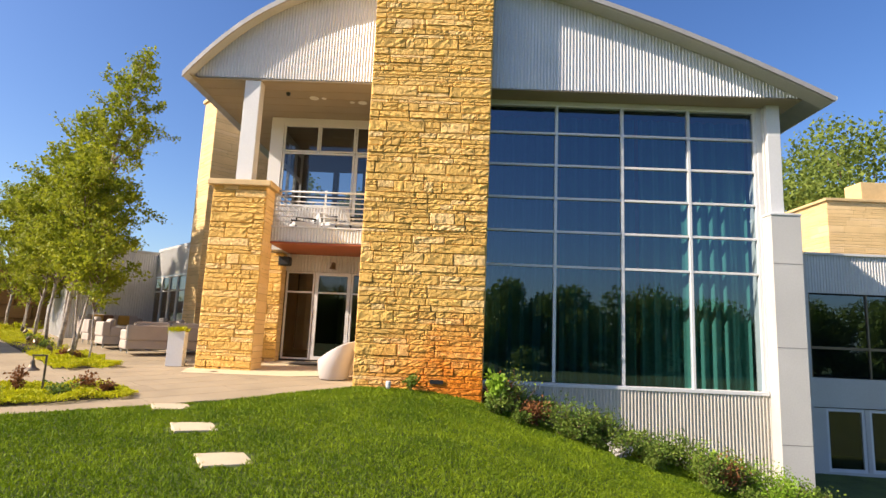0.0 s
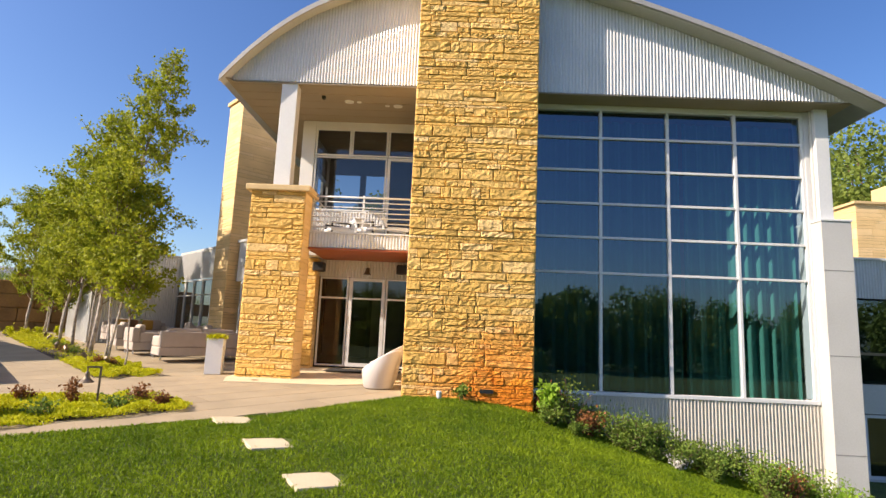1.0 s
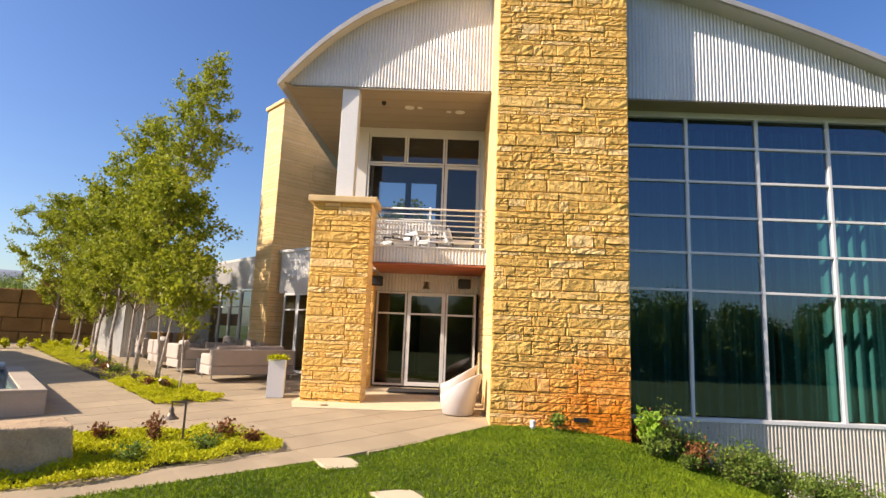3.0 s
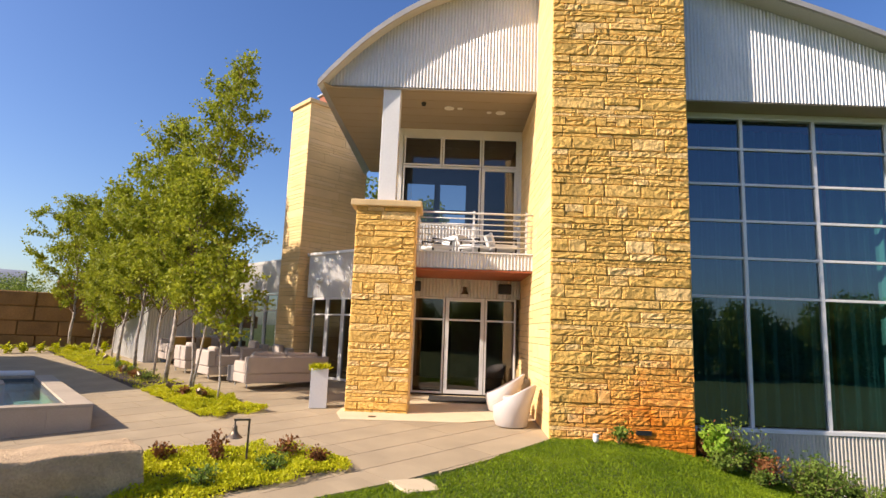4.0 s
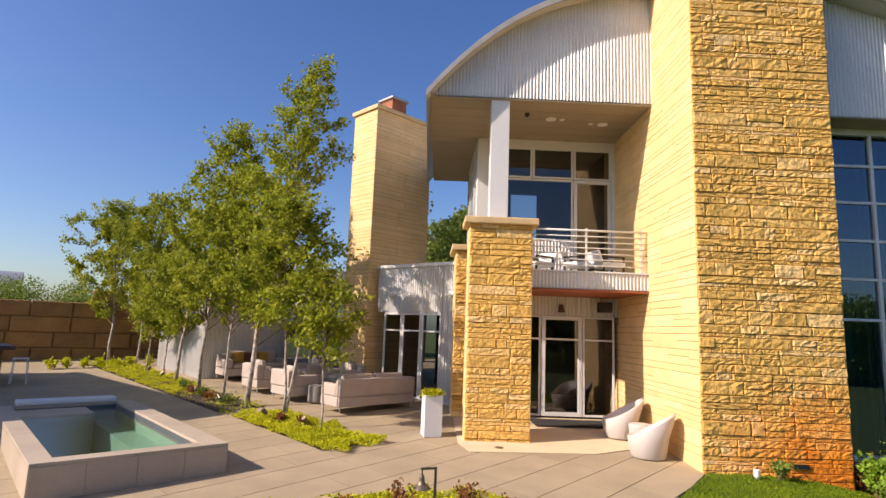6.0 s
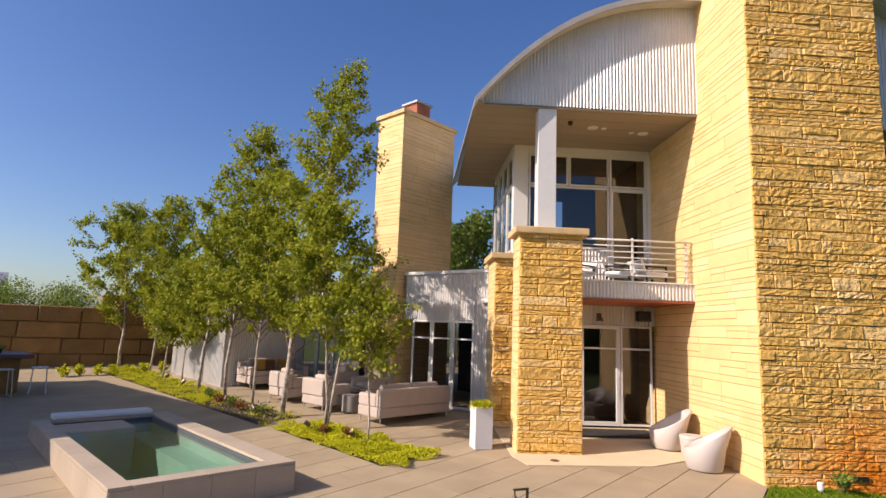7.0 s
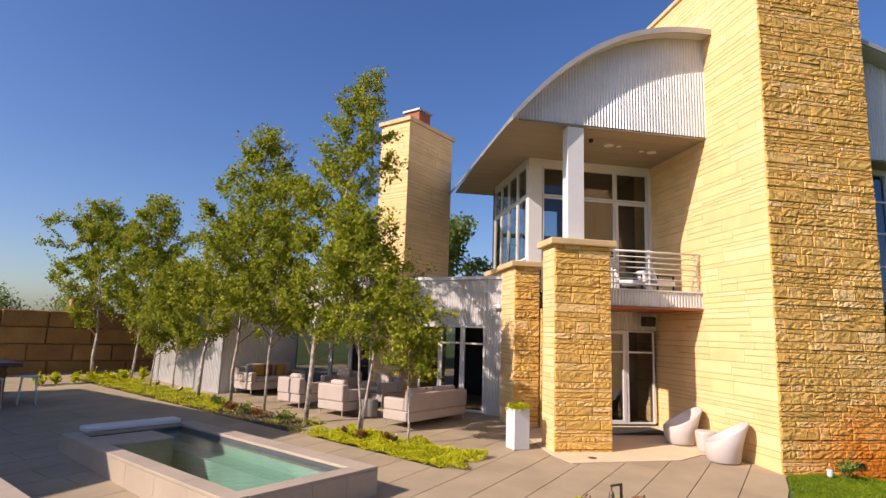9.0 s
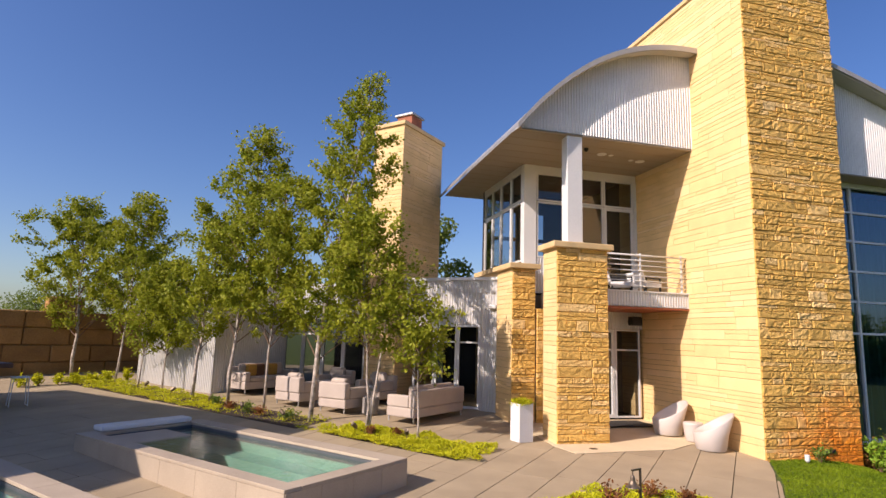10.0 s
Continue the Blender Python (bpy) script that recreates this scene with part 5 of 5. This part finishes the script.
for i, (x, y, h, r) in enumerate(((18.5, 28, 14.5, 3.6), (23, 31, 17.5, 5.0), (29, 33, 18.0, 5.5), (35, 30, 17.5, 5.5), (20, 38, 18, 5), (27, 42, 20, 5))):
    far_tree(x, y, h, r, 700 + i, base=-2.0, n=9000, size=0.24)
for i, (x, y, h, r) in enumerate(((-45, 62, 5.6, 4.5), (-52, 60, 5.3, 4.5), (-60, 62, 6, 5), (-38, 70, 5.6, 5), (-72, 60, 6, 5), (-7.4, 29, 9.8, 2.3), (-9.2, 32, 8.6, 2.2), (-5.8, 31, 10.0, 2.3))):
    far_tree(x, y, h, r, 740 + i, base=0.0, n=7000, size=0.2)
# woodland behind the viewer, mirrored in the glass
rs = np.random.RandomState(9)
pts, wood = [], bmesh.new()
for i in range(52):
    cx, cy = -80 + i * 3.3 + rs.uniform(-1.5, 1.5), -55 + rs.uniform(-6, 6)
    h, r = rs.uniform(7.5, 12.5), rs.uniform(3.4, 5.4)
    tube([(cx, cy, -3), (cx, cy, h * 0.4)], [0.3, 0.12], 6, wood, caps=False)
    for j in range(9):
        q = rs.normal(size=(600, 3))
        q /= np.linalg.norm(q, axis=1)[:, None]
        q *= rs.uniform(0.45, 1.05, (600, 1)) * r * rs.uniform(0.45, 0.7)
        q += np.array([cx + rs.normal() * r * 0.45, cy + rs.normal() * r * 0.45, -2.4 + h * 0.85 * (j + rs.uniform()) / 9])
        pts.append(q)
stuff("far_wood", leaf_mesh("far_wood", np.vstack(pts), 0.5, FARLEAF, 5, slim=0.8), "belt of dark green woodland across the lawn", "woods")
part("far_trunks", wood, TWIG)
tagged(bpy.data.objects["far_trunks"], "trunks of the woodland across the lawn", "woods", kind="stuff")
# flat-roofed pool house beside the terrace, which throws its shade over the paving
house = thing("wall_pool_house", "plain pale flat-roofed pool house beside the terrace", "house", pose(-19.5, 12.95, 0, 0, 0, 140), kind="structure")
part("body", box(0, 9.0, 0, 7, -0.3, 5.8), PANEL, house)
part("roof_slab", box(-0.1, 9.1, -0.1, 7.1, 5.8, 6.0), ROOF, house)
barn = thing("barn", "distant barn with curved grey metal roof", "barn", pose(-59.5, 62, 0.8, 0, 0, 35))
part("wall", box(-7, 7, -4, 4, 0, 3.6), FARWALL, barn)
bm = bmesh.new()
prev = None
for i in range(13):
    a = math.pi * i / 12
    cur = [bm.verts.new((x, -math.cos(a) * 4.2, 3.6 + math.sin(a) * 2.6)) for x in (-7.2, 7.2)]
    if prev:
        bm.faces.new((prev[0], cur[0], cur[1], prev[1]))
    prev = cur
part("roof", bm, ROOF, barn)

# ---- stepping stones ----
STONES = ((-2.42, 6.35), (-3.32, 7.57), (-4.3, 8.9))
for x, y in STONES:
    s = thing("stepping_stone", "pale square stepping stone set in the grass", "stepping stone", pose(x, y, lawn_z(x, y) + 0.02, 2, 2, 32), "stepping stones")
    bm = box(-0.27, 0.27, -0.27, 0.27, -0.12, 0.0, 0.012)
    part("slab", bm, LANDING, s)

# ---- lawn grass ----
rs = np.random.RandomState(4)
gp = []
for x, y in zip(rs.uniform(-8, 11, 620000), rs.uniform(2.2, 12.6, 620000)):
    s = past_edge(x, y)
    if s < 0.04 or (x > 1.0 and y > 11.9) or (-2.05 < x < 0.8 and y > 11.88):
        continue
    if any(abs(x - a) < 0.27 and abs(y - b) < 0.27 for a, b in STONES):
        continue
    gp.append((x, y, lawn_z(x, y) - 0.005))
stuff("lawn_grass", leaf_mesh("lawn_grass", gp, 0.05, BLADE, 12, up=0.62, slim=0.16), "short mown green lawn grass", "grass")

# ---- paving slabs ----
paving = thing("pavement", "pale concrete terrace paving in long diagonal courses", "paving", kind="structure")
holes = [rect(*along((-10.1, 11.15), 131, 3.0, 1.3), 6.0, 2.6, 131), rect(*along((-12.6, 7.68), 131, 3.0, 1.6), 6.0, 3.2, 131), BED1, BED2, BED3]
DEG = 46.5
n_slab, rest = 0, bmesh.new()
rnd = random.Random(3)
for i in range(-4, 37):
    off = rnd.uniform(0, 2.1)
    for j in range(-14, 12):
        a0, b0 = j * 2.14 + off, i * 0.715 - 0.045
        o = (-3.6, 8.0)
        quad = [along(o, DEG, a, b) for a, b in ((a0 + 0.004, b0 + 0.008), (a0 + 2.136, b0 + 0.008), (a0 + 2.136, b0 + 0.707), (a0 + 0.004, b0 + 0.707))]
        mxp, myp = sum(p[0] for p in quad) / 4, sum(p[1] for p in quad) / 4
        if not (-27 < mxp < -1 and 2 < myp < 30) or past_edge(mxp, myp) > 1.6:
            continue
        for (ax, ay), (bx, by), wide in zip(EDGE, EDGE[1:], (0.0,) * 5):
            dx, dy = bx - ax, by - ay
            quad = clip(quad, -dy, dx, -dy * ax + dx * ay - wide * math.hypot(dx, dy)) if len(quad) > 2 else []
        quad = clip(quad, 1, 0, TX0 + 0.01) if len(quad) > 2 else []
        if area(quad) < 0.02:
            continue
        polys = [quad]
        for h in holes:
            polys = minus(polys, h)
        for p in polys:
            near = math.hypot(mxp + 7.5, myp - 10.5) < 9.5
            if near and n_slab < 295:
                part("paving_slab", prism(p, -0.08, 0.0, lift=paving_z), PAVER, paving)
                n_slab += 1
            else:
                prism(p, -0.08, 0.0, rest, lift=paving_z)
tagged(part("far_slabs", rest, PAVER, paving), kind="stuff")
# border course along the lawn
inner = []
for k, (px, py) in enumerate(EDGE):
    ax, ay = EDGE[max(1, k - 1)] if k else EDGE[0]
    bx, by = EDGE[min(len(EDGE) - 1, k + 1)]
    n = math.hypot(bx - ax, by - ay)
    inner.append((px + (by - ay) / n * 0.49, py - (bx - ax) / n * 0.49))
for k in range(3, 5):
    n = max(1, round(math.dist(EDGE[k], EDGE[k + 1]) / 0.9))
    for i in range(n):
        f = lambda p, q, u: (p[0] + (q[0] - p[0]) * u, p[1] + (q[1] - p[1]) * u)
        u0, u1 = i / n + 0.006, (i + 1) / n - 0.006
        part("border_slab", prism([f(inner[k], inner[k + 1], u0), f(inner[k], inner[k + 1], u1), f(EDGE[k], EDGE[k + 1], u1), f(EDGE[k], EDGE[k + 1], u0)], -0.08, 0.005, lift=paving_z), PAVER, paving)
